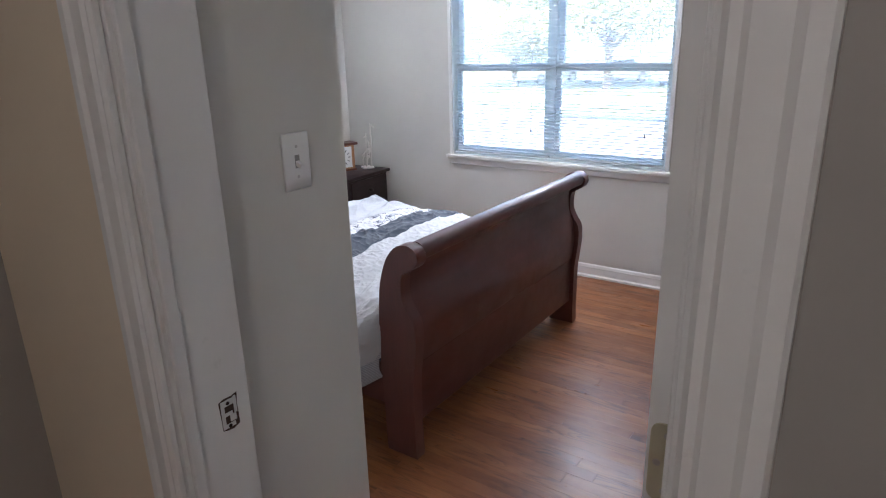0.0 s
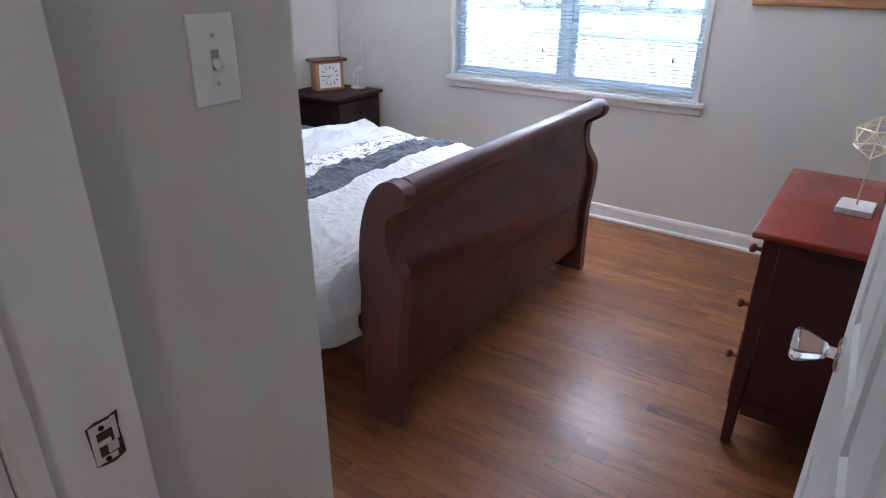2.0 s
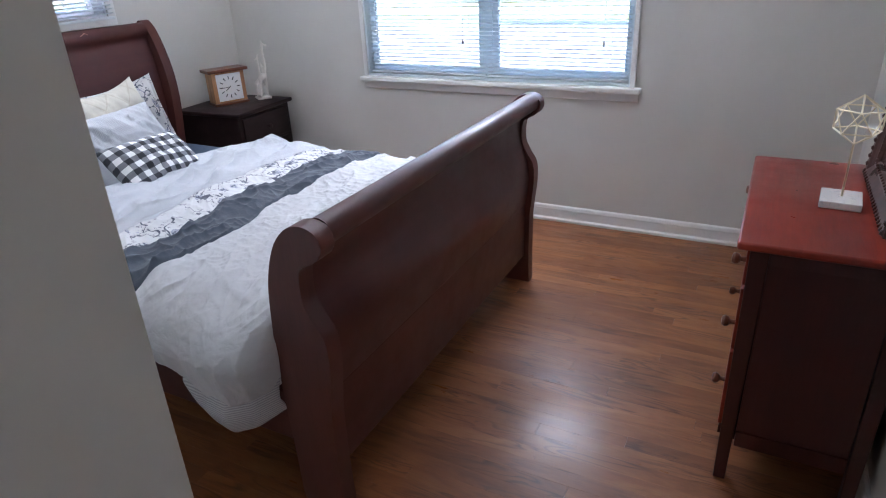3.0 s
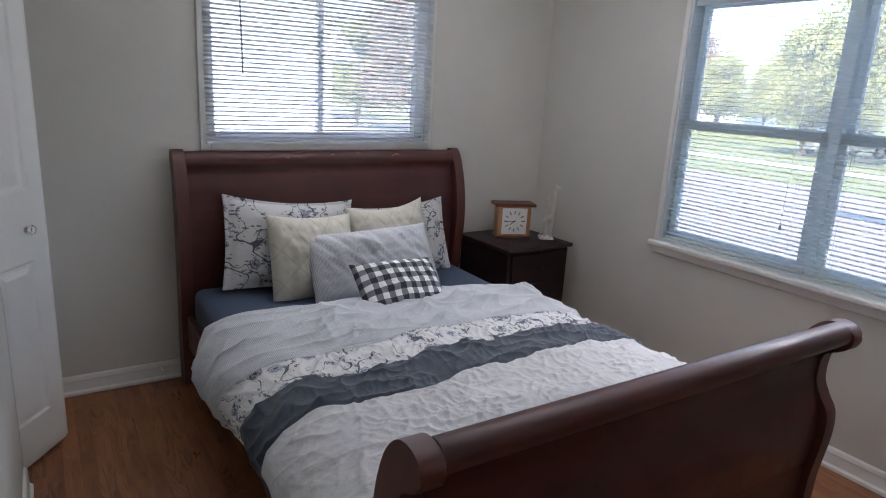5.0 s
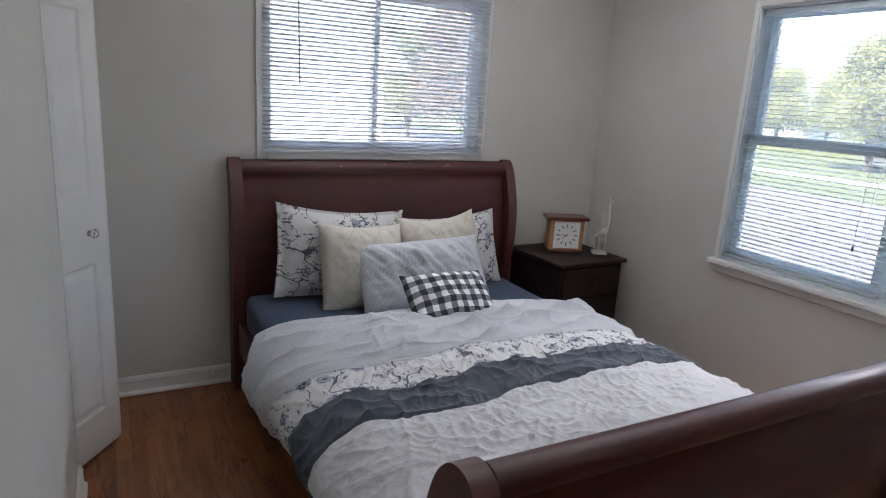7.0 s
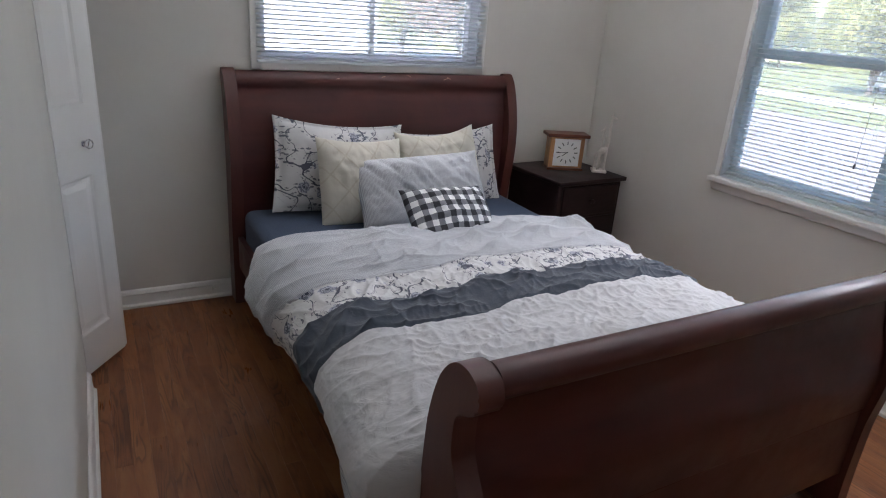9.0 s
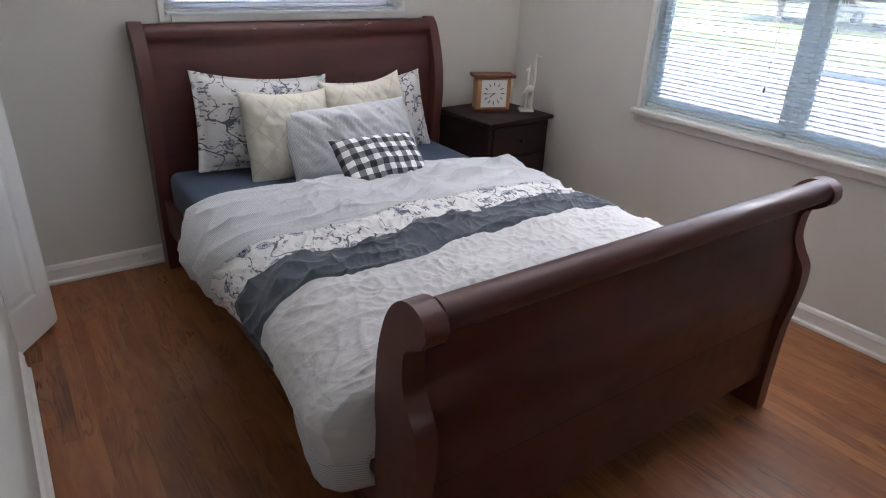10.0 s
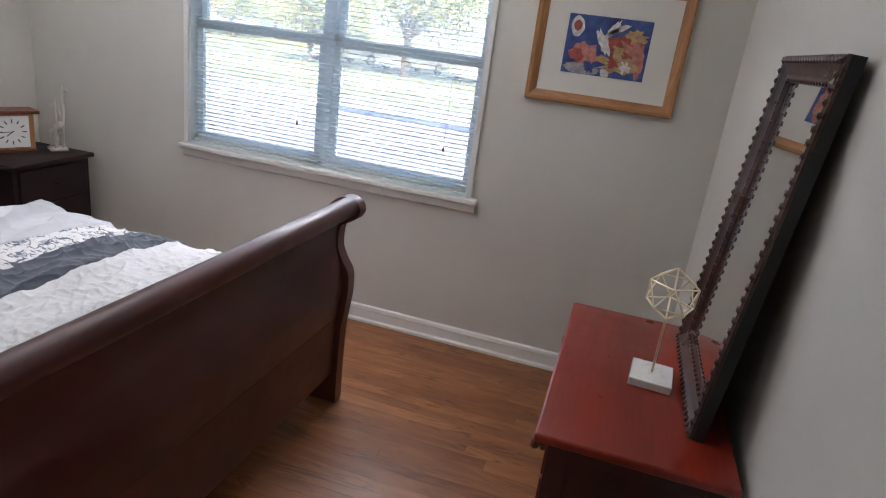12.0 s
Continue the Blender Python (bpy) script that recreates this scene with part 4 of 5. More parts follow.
def duvet_mesh():
    nu, nv = 430, 500
    hem_near = [(-2.50, 0.53), (-2.36, 0.475), (-2.16, 0.425), (-1.99, 0.395), (-1.70, 0.41), (-1.45, 0.41), (-1.33, 0.370), (-1.22, 0.372), (-1.085, 0.415)]

    def lerp(table, x):
        return float(np.interp(x, [a for a, _ in table], [b for _, b in table]))

    verts, uvs, faces = [], [], []
    far_drop, near_y, far_y = 0.16, 1.996, 3.474
    span = far_y - near_y
    tops, totals = [], []
    for i in range(nu + 1):
        s = FOLD + (FOOT - FOLD) * i / nu
        top = 0.604 + 0.02 * math.sin(max(0, min(1, (s - FOLD) / 0.25)) * math.pi / 2)
        top -= 0.05 * max(0, 1 - (s - FOLD) / 0.05) ** 2
        tops.append(top)
        totals.append(far_drop + span + top - lerp(hem_near, s))
    S = np.repeat(np.linspace(FOLD, FOOT, nu + 1)[:, None], nv + 1, 1)
    V = np.array(totals)[:, None] * np.linspace(0, 1, nv + 1)[None, :]
    W = np.array([[0.030 * noise.noise(Vector((0.0, v * 4.0, 1.5))) + 0.010 * noise.noise(Vector((0.0, v * 17.0, 4.5))) for v in V[nu // 2]]] * (nu + 1))
    U = S + W
    D = creases(S, V, [(12, 0.75, 0.15, 0.030, 3.0), (-10, 0.60, 0.11, 0.019, 3.0), (30, 0.32, 0.10, 0.011, 3.0), (55, 0.25, 0.11, 0.006, 3.0)], 1)
    D *= 0.12 + 0.88 * np.clip((S - FOLD - 0.02) / 0.16, 0, 1)
    D *= np.clip((HEM - U) / 0.06, 0.2, 1)
    pin = np.where(U < HEM, 1.0, 0.0)
    F = creases(S, V, [(28, 0.22, 0.08, 0.010, 2.5), (-35, 0.18, 0.07, 0.007, 2.5), (80, 0.14, 0.05, 0.005, 2.5)], 3)
    G = creases(S, V, [(16, 0.36, 0.13, 0.022, 3.0), (-20, 0.28, 0.09, 0.013, 3.0), (48, 0.20, 0.07, 0.010, 3.0), (80, 0.14, 0.05, 0.004, 2.5)], 4)
    H = creases(S, V, [(15, 0.24, 0.085, 0.0095, 2.6), (-30, 0.18, 0.065, 0.0080, 2.6), (50, 0.16, 0.055, 0.0065, 2.6), (85, 0.13, 0.05, 0.0045, 2.5), (110, 0.11, 0.040, 0.0035, 2.5), (30, 0.06, 0.022, 0.0018, 2.0)], 6)
    H *= np.clip(1 - (V - far_drop - span + 0.10) / 0.25, 0.45, 1)
    past = [np.clip((U - edge) / 0.024 + 0.5, 0, 1) for edge in (HEM, DARK_A, DARK_B)]
    D = D * pin + F * past[0] * (1 - past[1]) + G * past[1] * (1 - past[2]) + H * past[2]
    D += 0.014 / (1 + np.exp(np.clip((U - HEM) / 0.006, -50, 50))) - 0.004 * np.exp(-((U - DARK_A) / 0.006) ** 2) - 0.004 * np.exp(-((U - DARK_B) / 0.006) ** 2)
    for i in range(nu + 1):
        s = FOLD + (FOOT - FOLD) * i / nu
        hem, top, total = lerp(hem_near, s), tops[i], totals[i]
        drop = top - hem
        puff = lerp([(-2.5, 0.10), (-2.2, 0.105), (-1.8, 0.08), (-1.5, 0.085), (-1.2, 0.13), (-1.13, 0.105), (-1.10, 0.05), (-1.085, -0.015)], s)
        lean_x = lerp([(-2.5, 0.22), (-2.2, 0.02), (-1.99, -0.08), (-1.83, -0.06), (-1.64, 0.02), (-1.3, 0.0), (-1.1, 0.0)], s)
        for j in range(nv + 1):
            v = total * j / nv
            # cross-section: up the far side, over the top, down the near side
            hang = max(0.0, v - far_drop - span) / drop
            ny, nz = 0.0, 1.0
            if v <= far_drop - 0.10:
                y, z, ny, nz = far_y + 0.03, top - 0.10 - (far_drop - 0.10 - v), 1.0, 0.0
            elif v <= far_drop + 0.12:
                a = (1 - (v - far_drop + 0.10) / 0.22) * math.pi / 2
                y, z, ny, nz = far_y - 0.12 + 0.15 * math.sin(a), top - 0.10 * (1 - math.cos(a)), math.sin(a), math.cos(a)
            elif v < far_drop + span - 0.14:
                y, z = far_y - (v - far_drop), top
            else:
                k = (v - (far_drop + span - 0.14)) / 0.28
                if k < 1:
                    a = k * math.pi / 2
                    y, z, ny, nz = near_y + 0.14 - (0.14 + puff) * math.sin(a), top - 0.125 * (1 - math.cos(a)), -math.sin(a), math.cos(a)
                else:
                    d2 = (v - (far_drop + span + 0.14)) / max(0.02, drop - 0.14)
                    y, z, ny, nz = near_y - puff + 0.03 * d2, top - 0.125 - max(0.0, drop - 0.125) * d2, -1.0, 0.0
            x = s + hang * lean_x + 0.05 * max(0.0, min(1.0, (2.9 - y) / 0.9)) * max(0.0, min(1.0, (s + 2.25) / 0.2)) * max(0.0, min(1.0, (-1.12 - s) / 0.3))
            z -= 0.030 * max(0.0, (y - 2.9) / 0.55) ** 2
            # broad soft folds, the pressed creases, and a fine pucker in the white cloth
            soft = 0.020 * noise.noise(Vector((s * 4.5, v * 1.6, 3.0)))
            if U[i, j] > DARK_B:
                soft += 0.0008 * noise.noise(Vector((s * 60, v * 60, 2.0)))
            disp = soft + float(D[i, j])
            y, z = y + ny * disp, z + nz * disp
            if hang > 0.3:
                y -= 0.006 * math.sin(s * 19 + 3 * noise.noise(Vector((s * 4, 0, 0)))) * (hang - 0.3)
            if s < FOLD + 0.04:
                z -= 0.02 * ((FOLD + 0.04 - s) / 0.04)
            verts.append((x, y, max(z, 0.12)))
            uvs.append((float(U[i, j]), v))
    for i in range(nu):
        for j in range(nv):
            a = i * (nv + 1) + j
            faces.append((a, a + 1, a + nv + 2, a + nv + 1))
    cut = round(nu * (HEM - FOLD) / (FOOT - FOLD)) + 2
    row = nv + 1
    body = [tuple(k - cut * row for k in f) for f in faces if f[0] >= cut * row]
    ob = mesh_ob("duvet", verts[cut * row:], body, DUVET, smooth=True, uvs=uvs[cut * row:])
    turned = [f for f in faces if f[0] < cut * row]
    edge = mesh_ob("turned_down_edge", verts[:(cut + 1) * row], turned, DUVET, ob, "pinstriped grey lining folded over", smooth=True, uvs=uvs[:(cut + 1) * row])
    lip_v, lip_f, lip_uv = [], [], []
    for i in range(37):
        f = i / 36
        s = -1.385 + 0.295 * f
        low = lerp([(0.0, 0.02), (0.12, 0.065), (0.3, 0.10), (0.55, 0.105), (0.8, 0.10), (1.0, 0.085)], f)
        top_z = lerp(hem_near, s) + 0.03
        for j in range(13):
            g = j / 12
            out = 0.022 * math.sin(g * math.pi) + 0.004 * noise.noise(Vector((s * 30, g * 3, 0)))
            lip_v.append((s, lerp([(0.0, 1.938), (0.6, 1.912), (0.85, 1.935), (0.95, 1.98), (1.0, 2.005)], f) - out, top_z - (low + 0.03) * g))
            lip_uv.append((g * low, s))
    for i in range(36):
        for j in range(12):
            a = i * 13 + j
            lip_f.append((a, a + 1, a + 14, a + 13))
    lip = mesh_ob("lining_corner", lip_v, lip_f, PINSTRIPE, ob, "pinstriped lining showing under the hem", smooth=True, uvs=lip_uv)
    for o in (ob, edge, lip):
        sol = o.modifiers.new("thickness", "SOLIDIFY")
        sol.thickness, sol.offset = 0.022, -1
    return tagged(ob, "rumpled duvet with white, slate and floral bands, turned down", "duvet")


duvet_mesh()


# ---- pillows ----
def pillow(name, label, w, h, t, material, centre, lean, turn=0.0, roll=0.0, flange=0.0, seed=0, droop=0.0, folds=0.006):
    """A stuffed pillow: width along y, height up, its face to +x, leaning back by lean degrees."""
    n = 52
    verts, uvs, faces = [], [], []
    for side in (1, -1):
        for i in range(n + 1):
            for j in range(n + 1):
                u, v = 2 * i / n - 1, 2 * j / n - 1
                fu, fv = (min(1, abs(u) * (1 + flange)), min(1, abs(v) * (1 + flange)))
                bulge = max(0, (1 - fu ** 2.4) * (1 - fv ** 2.4)) ** 0.55
                pinch = 0.045 * (1 - v * v) * abs(u) ** 3, 0.060 * (1 - u * u) * abs(v) ** 3
                x = w / 2 * u * (1 - pinch[0])
                y = h / 2 * v * (1 - pinch[1]) - droop * (1 - u * u) * max(0, v) ** 2
                q = Vector((u * 2.2 + seed, v * 2.2, seed * 1.7 + side))
                z = side * (t / 2 * bulge * (1 + 0.12 * noise.noise(q)) + 0.0015)
                z += folds * side * max(0.0, 1 - 2.4 * abs(noise.noise(Vector((u * 7.0 + v * 2.4 + seed, v * 0.9, seed))))) ** 1.8 * bulge * (0.55 + 0.6 * v) + 0.007 * noise.noise(q * 2.3) * (0.4 + bulge) + 0.004 * (1 - abs(noise.noise(q * 4 + Vector((0, v, 0))))) * bulge * side
                verts.append((x, y, z))
                uvs.append((x + seed * 0.37, y + seed * 0.21))
    m = (n + 1) ** 2
    for i in range(n):
        for j in range(n):
            a = i * (n + 1) + j
            faces.append((a, a + n + 1, a + n + 2, a + 1))
            faces.append((m + a, m + a + 1, m + a + n + 2, m + a + n + 1))
    rim = [i * (n + 1) for i in range(n + 1)] + [n * (n + 1) + j for j in range(1, n + 1)] + [i * (n + 1) + n for i in range(n - 1, -1, -1)] + [j for j in range(n - 1, 0, -1)]
    for a, b in zip(rim, rim[1:] + rim[:1]):
        faces.append((a, a + m, b + m, b))
    ob = mesh_ob(name, verts, faces, material, smooth=True, uvs=uvs)
    a = radians(lean)
    rot = Matrix(((0, -math.sin(a), math.cos(a)), (1, 0, 0), (0, math.cos(a), math.sin(a)))).to_4x4()
    ob.matrix_basis = Matrix.Translation(centre) @ Matrix.Rotation(radians(turn), 4, "Z") @ rot @ Matrix.Rotation(radians(roll), 4, "Z")
    return tagged(ob, label, "pillow", "pillows on the bed")


pillow("floral_pillow", "white pillow sham with navy floral print", 0.68, 0.47, 0.17, FLORAL, (-3.105, 2.515, 0.728), 16, 0, -5, 0.10, 1, 0.02)
pillow("floral_pillow", "white pillow sham with navy floral print behind cushions", 0.62, 0.44, 0.16, FLORAL, (-3.095, 3.145, 0.692), 16, 0, 3, 0.10, 2, 0.02)
pillow("cream_cushion", "square cream cushion with stitched diamond pattern", 0.45, 0.44, 0.19, CREAM, (-2.945, 2.575, 0.685), 20, 4, -3, 0.0, 3, 0.01)
pillow("cream_cushion", "square cream cushion with stitched diamond pattern", 0.47, 0.43, 0.17, CREAM, (-3.00, 3.040, 0.720), 22, 0, 4, 0.0, 4, 0.03)
pillow("striped_pillow", "grey and white pinstriped pillow", 0.71, 0.39, 0.20, PINSTRIPE, (-2.825, 2.855, 0.648), 32, 0, 2, 0.0, 5, 0.0, 0.030)
pillow("gingham_cushion", "small black and white checked lumbar cushion", 0.42, 0.31, 0.15, GINGHAM, (-2.405, 2.785, 0.655), 48, 4, -2, 0.0, 6)


# ---- nightstand and what stands on it ----
ns = thing("nightstand", "dark brown wooden nightstand with one drawer", "nightstand", pose(-3.07, 3.955, 0, 0, 0, 3))
part("top", box(-0.25, 0.25, -0.262, 0.262, 0.622, 0.646, 0.006, 3), DARKWOOD, ns, smooth=True)
part("body", box(-0.235, 0.222, -0.245, 0.245, 0.10, 0.6215, 0.004), DARKWOOD, ns)
for z0, z1 in ((0.43, 0.605), (0.24, 0.415)):
    d = part("drawer", box(0.2225, 0.236, -0.215, 0.215, z0, z1, 0.005), DARKWOOD, ns)
    part("knob", lathe([(0.007, 0.236), (0.006, 0.246), (0.014, 0.252), (0.015, 0.262), (0.006, 0.266)], "x", (0, 0, (z0 + z1) / 2), 16), DARKWOOD, d, smooth=True)
for x in (-0.21, 0.20):
    for y in (-0.22, 0.22):
        part("leg", rod((x, y, 0.0), (x, y, 0.105), 0.016, 10, 0.022), DARKWOOD, ns)

clock = thing("mantel_clock", "square light wood mantel clock with white dial", "clock", pose(-3.115, 3.955, 0.646, 0, 0, -22))
part("base", box(-0.055, 0.058, -0.112, 0.112, 0.0, 0.014, 0.003), CLOCKTRIM, clock, "dark red wood base")
part("case", box(-0.05, 0.048, -0.106, 0.106, 0.0145, 0.200, 0.003), CLOCKWOOD, clock)
part("cornice", box(-0.062, 0.070, -0.130, 0.130, 0.2005, 0.220, 0.005), CLOCKTRIM, clock, "dark red wood top moulding")
dial = part("dial", box(0.0485, 0.0505, -0.080, 0.080, 0.026, 0.190), CLOCKFACE, clock, "plain white dial")
for i in range(12):
    a = 2 * math.pi * i / 12
    bm = bmesh.new()
    add_box(bm, 0.0507, 0.0513, -0.0026, 0.0026, 0.046, 0.066)
    for v in bm.verts:
        y, z = v.co.y, v.co.z
        v.co = Vector((v.co.x, y * math.cos(a) + z * math.sin(a), 0.108 - y * math.sin(a) + z * math.cos(a)))
    part("hour_mark", bm, BLACK, dial)
for name, length, wdt, a in (("minute_hand", 0.058, 0.0016, radians(-92)), ("hour_hand", 0.034, 0.0022, radians(-128))):
    bm = bmesh.new()
    add_box(bm, 0.0516, 0.0522, -wdt, wdt, -0.008, length)
    for v in bm.verts:
        y, z = v.co.y, v.co.z
        v.co = Vector((v.co.x, y * math.cos(a) + z * math.sin(a), 0.108 - y * math.sin(a) + z * math.cos(a)))
    part(name, bm, BLACK, dial)


def figurine():
    """A pale family of long-necked animals on one small base, as one plain shape."""
    bm = bmesh.new()
    add_box(bm, -0.055, 0.055, -0.04, 0.04, 0, 0.014, 0.005)

    def body(o, s, lean, head_way):
        o = Vector(o)
        chest, rump = o + Vector((0.022 * s, 0, 0.125 * s)), o + Vector((-0.022 * s, 0, 0.105 * s))
        for p, q in ((chest, (0.026, 0.012)), (chest, (0.02, -0.012)), (rump, (-0.024, 0.012)), (rump, (-0.03, -0.01))):
            foot = o + Vector((q[0] * s, q[1] * s, 0.0))
            knee = (p + foot) / 2 + Vector((0.004, 0, 0))
            add_rod(bm, foot, knee, 0.0065 * s, 8, 0.006 * s)
            add_rod(bm, knee, p, 0.006 * s, 8, 0.013 * s)
        add_rod(bm, rump + Vector((-0.008, 0, -0.004)), rump + (chest - rump) * 0.5, 0.012 * s, 10, 0.020 * s)
        add_rod(bm, rump + (chest - rump) * 0.5, chest + Vector((0.008, 0, 0)), 0.020 * s, 10, 0.015 * s)
        pts = smooth_curve([tuple(chest), tuple(chest + Vector((0.018 * lean, 0, 0.06)) * s), tuple(chest + Vector((0.012 * lean, 0, 0.125)) * s), tuple(chest + Vector((0.022 * lean, 0, 0.175)) * s)], 4)
        for i, (p, q) in enumerate(zip(pts, pts[1:])):
            r = 0.013 - 0.007 * i / len(pts)
            add_rod(bm, p, q, r * s, 9, (r - 0.0006) * s)
        top = Vector(pts[-1])
        add_rod(bm, top - Vector((0.006 * head_way, 0, -0.002)), top + Vector((0.034 * head_way, 0, -0.012)) * s, 0.009 * s, 9, 0.0045 * s)
        for e in (-0.006, 0.006):
            add_rod(bm, top + Vector((0, e, 0.004)), top + Vector((-0.004 * head_way, e * 1.6, 0.02)) * 1.0, 0.002, 6)
        add_rod(bm, rump, rump + Vector((-0.012, 0, -0.06)) * s, 0.003 * s, 6, 0.002)

    body((0.012, -0.008, 0.012), 1.0, 0.6, 1)
    body((-0.020, 0.014, 0.012), 0.74, 0.5, -1)
    body((0.022, 0.020, 0.012), 0.58, -0.4, 1)
    ob = part("figurine", bm, BONE, smooth=True)
    ob.matrix_basis = pose(-2.99, 4.135, 0.647, 0, 0, 58) @ Matrix.Diagonal((0.80, 1.15, 1.08, 1))
    return tagged(ob, "pale carved figurine of long-necked animals standing together", "figurine")


figurine()

# ---- dresser ----
DX0, DX1, DY0, DY1, DZ = -0.047, 0.348, 2.528, 3.292, 0.786
dresser = thing("dresser", "red mahogany three-drawer dresser on tapered legs", "dresser", pose(0, 0, 0))
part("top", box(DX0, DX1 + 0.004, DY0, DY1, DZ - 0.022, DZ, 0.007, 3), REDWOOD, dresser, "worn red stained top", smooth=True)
bx0, bx1, by0, by1, bz0, bz1 = -0.016, DX1, DY0 + 0.045, DY1 - 0.035, 0.135, DZ - 0.0225
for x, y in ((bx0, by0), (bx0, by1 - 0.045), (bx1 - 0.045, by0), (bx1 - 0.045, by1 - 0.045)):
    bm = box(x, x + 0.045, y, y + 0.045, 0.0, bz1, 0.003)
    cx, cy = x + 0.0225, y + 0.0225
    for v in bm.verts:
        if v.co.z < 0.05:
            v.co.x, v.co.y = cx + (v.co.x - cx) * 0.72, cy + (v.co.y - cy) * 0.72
    part("post", bm, RED_SHADED, dresser)
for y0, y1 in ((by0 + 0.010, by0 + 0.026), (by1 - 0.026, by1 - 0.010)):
    part("side_panel", box(bx0 + 0.045, bx1 - 0.045, y0, y1, bz0, bz1), RED_SHADED, dresser)
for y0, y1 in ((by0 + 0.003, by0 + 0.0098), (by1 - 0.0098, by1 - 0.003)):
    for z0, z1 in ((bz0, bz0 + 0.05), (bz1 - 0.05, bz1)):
        part("side_rail", box(bx0 + 0.045, bx1 - 0.045, y0, y1, z0, z1, 0.001), RED_SHADED, dresser)
part("back_panel", box(bx1 - 0.012, bx1 - 0.004, by0 + 0.045, by1 - 0.045, bz0, bz1), RED_SHADED, dresser)
part("bottom_panel", box(bx0 + 0.02, bx1 - 0.013, by0 + 0.03, by1 - 0.03, bz0, bz0 + 0.018), RED_SHADED, dresser)
for z0, z1, zk in ((0.165, 0.415, 0.312), (0.425, 0.615, 0.503), (0.625, 0.755, 0.694)):
    d = part("drawer", box(-0.022, 0.0, by0 + 0.048, by1 - 0.048, z0, z1, 0.004), REDWOOD, dresser)
    for y in (by0 + 0.062, by1 - 0.062):
        part("knob", lathe([(0.007, 0.004), (0.006, -0.008), (0.013, -0.013), (0.016, -0.022), (0.012, -0.029), (0.003, -0.031)], "x", (-0.026, y, zk), 16), CLOCKTRIM, d, "turned wooden drawer knob", smooth=True)
part("front_apron", prism([(by0 + 0.045, bz0), (by0 + 0.12, bz0 - 0.0), (by0 + 0.17, bz0 + 0.015), (by1 - 0.17, bz0 + 0.015), (by1 - 0.12, bz0), (by1 - 0.045, bz0), (by1 - 0.045, 0.163), (by0 + 0.045, 0.163)], "x", -0.018, -0.002), RED_SHADED, dresser)

# ---- wire ornament ----
orn = thing("wire_ornament", "gold wire polyhedron on a white marble block", "ornament", pose(0.182, 2.890, DZ + 0.0005, 0, 0, -4))
part("base", box(-0.050, 0.050, -0.058, 0.058, 0, 0.021, 0.003), MARBLE, orn, "white marble block")
part("stem", rod((0, 0, 0.021), (0, 0, 0.166), 0.0030, 10), GOLD, orn)
g = (1 + 5 ** 0.5) / 2
ico = [Vector(p).normalized() * 0.064 for p in ((-1, g, 0), (1, g, 0), (-1, -g, 0), (1, -g, 0), (0, -1, g), (0, 1, g), (0, -1, -g), (0, 1, -g), (g, 0, -1), (g, 0, 1), (-g, 0, -1), (-g, 0, 1))]
rot = ico[6].rotation_difference(Vector((0, 0, -1)))
ico = [rot @ p + Vector((0, 0, 0.229)) for p in ico]
for i in range(12):
    for j in range(i):
        if (ico[i] - ico[j]).length < 0.075:
            part("wire", rod(ico[i], ico[j], 0.0022, 6), GOLD, orn, smooth=True)

# ---- leaning mirror ----
MH, MW = 0.79, 0.525
lean = math.degrees(math.atan2(0.332 - 0.262, 0.79))
mir = thing("leaning_mirror", "dark beaded wooden mirror leaning on the wall", "mirror", Matrix.Translation((0.264, 2.925, DZ + 0.0015)) @ Matrix.Rotation(radians(lean), 4, "Y"))
FW, FD = 0.058, 0.026
prof = [(0.0, 0.0), (0.0, -0.004), (0.008, -0.008), (0.018, -0.006), (0.028, 0.000), (0.042, 0.006), (0.050, 0.005), (FW, 0.014), (FW, FD), (0.0, FD)]


def frame_bar(name, length, m):
    """A mitred bar: runs along local y, its inner edge toward +z."""
    bm = bmesh.new()
    a = [bm.verts.new((d, p, p)) for p, d in prof]
    b = [bm.verts.new((d, length - p, p)) for p, d in prof]
    n = len(prof)
    for i in range(n):
        bm.faces.new((a[i], a[(i + 1) % n], b[(i + 1) % n], b[i]))
    bm.faces.new(a)
    bm.faces.new(b[::-1])
    ob = part(name, bm, ESPRESSO, mir, smooth=False)
    ob.matrix_basis = m
    return ob


bars = [frame_bar("bottom_bar", MW, pose(0, -MW / 2, 0)), frame_bar("top_bar", MW, pose(0, MW / 2, MH, 180, 0, 0)),
        frame_bar("side_bar", MH, pose(0, MW / 2, 0, 90, 0, 0)), frame_bar("side_bar", MH, pose(0, -MW / 2, MH, -90, 0, 0))]
for ob, length in zip(bars, (MW, MW, MH, MH)):
    bm = bmesh.new()
    n = int(length / 0.0235)
    for i in range(n):
        t = (i + 0.5) * length / n
        r = bmesh.ops.create_icosphere(bm, subdivisions=1, radius=0.0100, matrix=Matrix.Translation((-0.004, t, 0.010)))
        if FW < t < length - FW:
            bmesh.ops.create_icosphere(bm, subdivisions=1, radius=0.0052, matrix=Matrix.Translation((0.008, t, FW - 0.006)))
    tagged(part("beading", bm, ESPRESSO, ob, "row of small carved beads", smooth=True), kind="stuff")
part("mirror_glass", box(0.016, 0.020, -MW / 2 + FW - 0.006, MW / 2 - FW + 0.006, FW - 0.006, MH - FW + 0.006), MIRROR, mir)
# black strips over the frame's sides, for the shade between mirror and wall
for y0, y1 in ((-MW / 2 - 0.0014, -MW / 2 - 0.0002), (MW / 2 + 0.0002, MW / 2 + 0.0014)):
    part("side_shade", box(0.002, FD - 0.0005, y0, y1, 0.0, MH), BLACK, mir, "black strip standing for the shade on the outer edge")
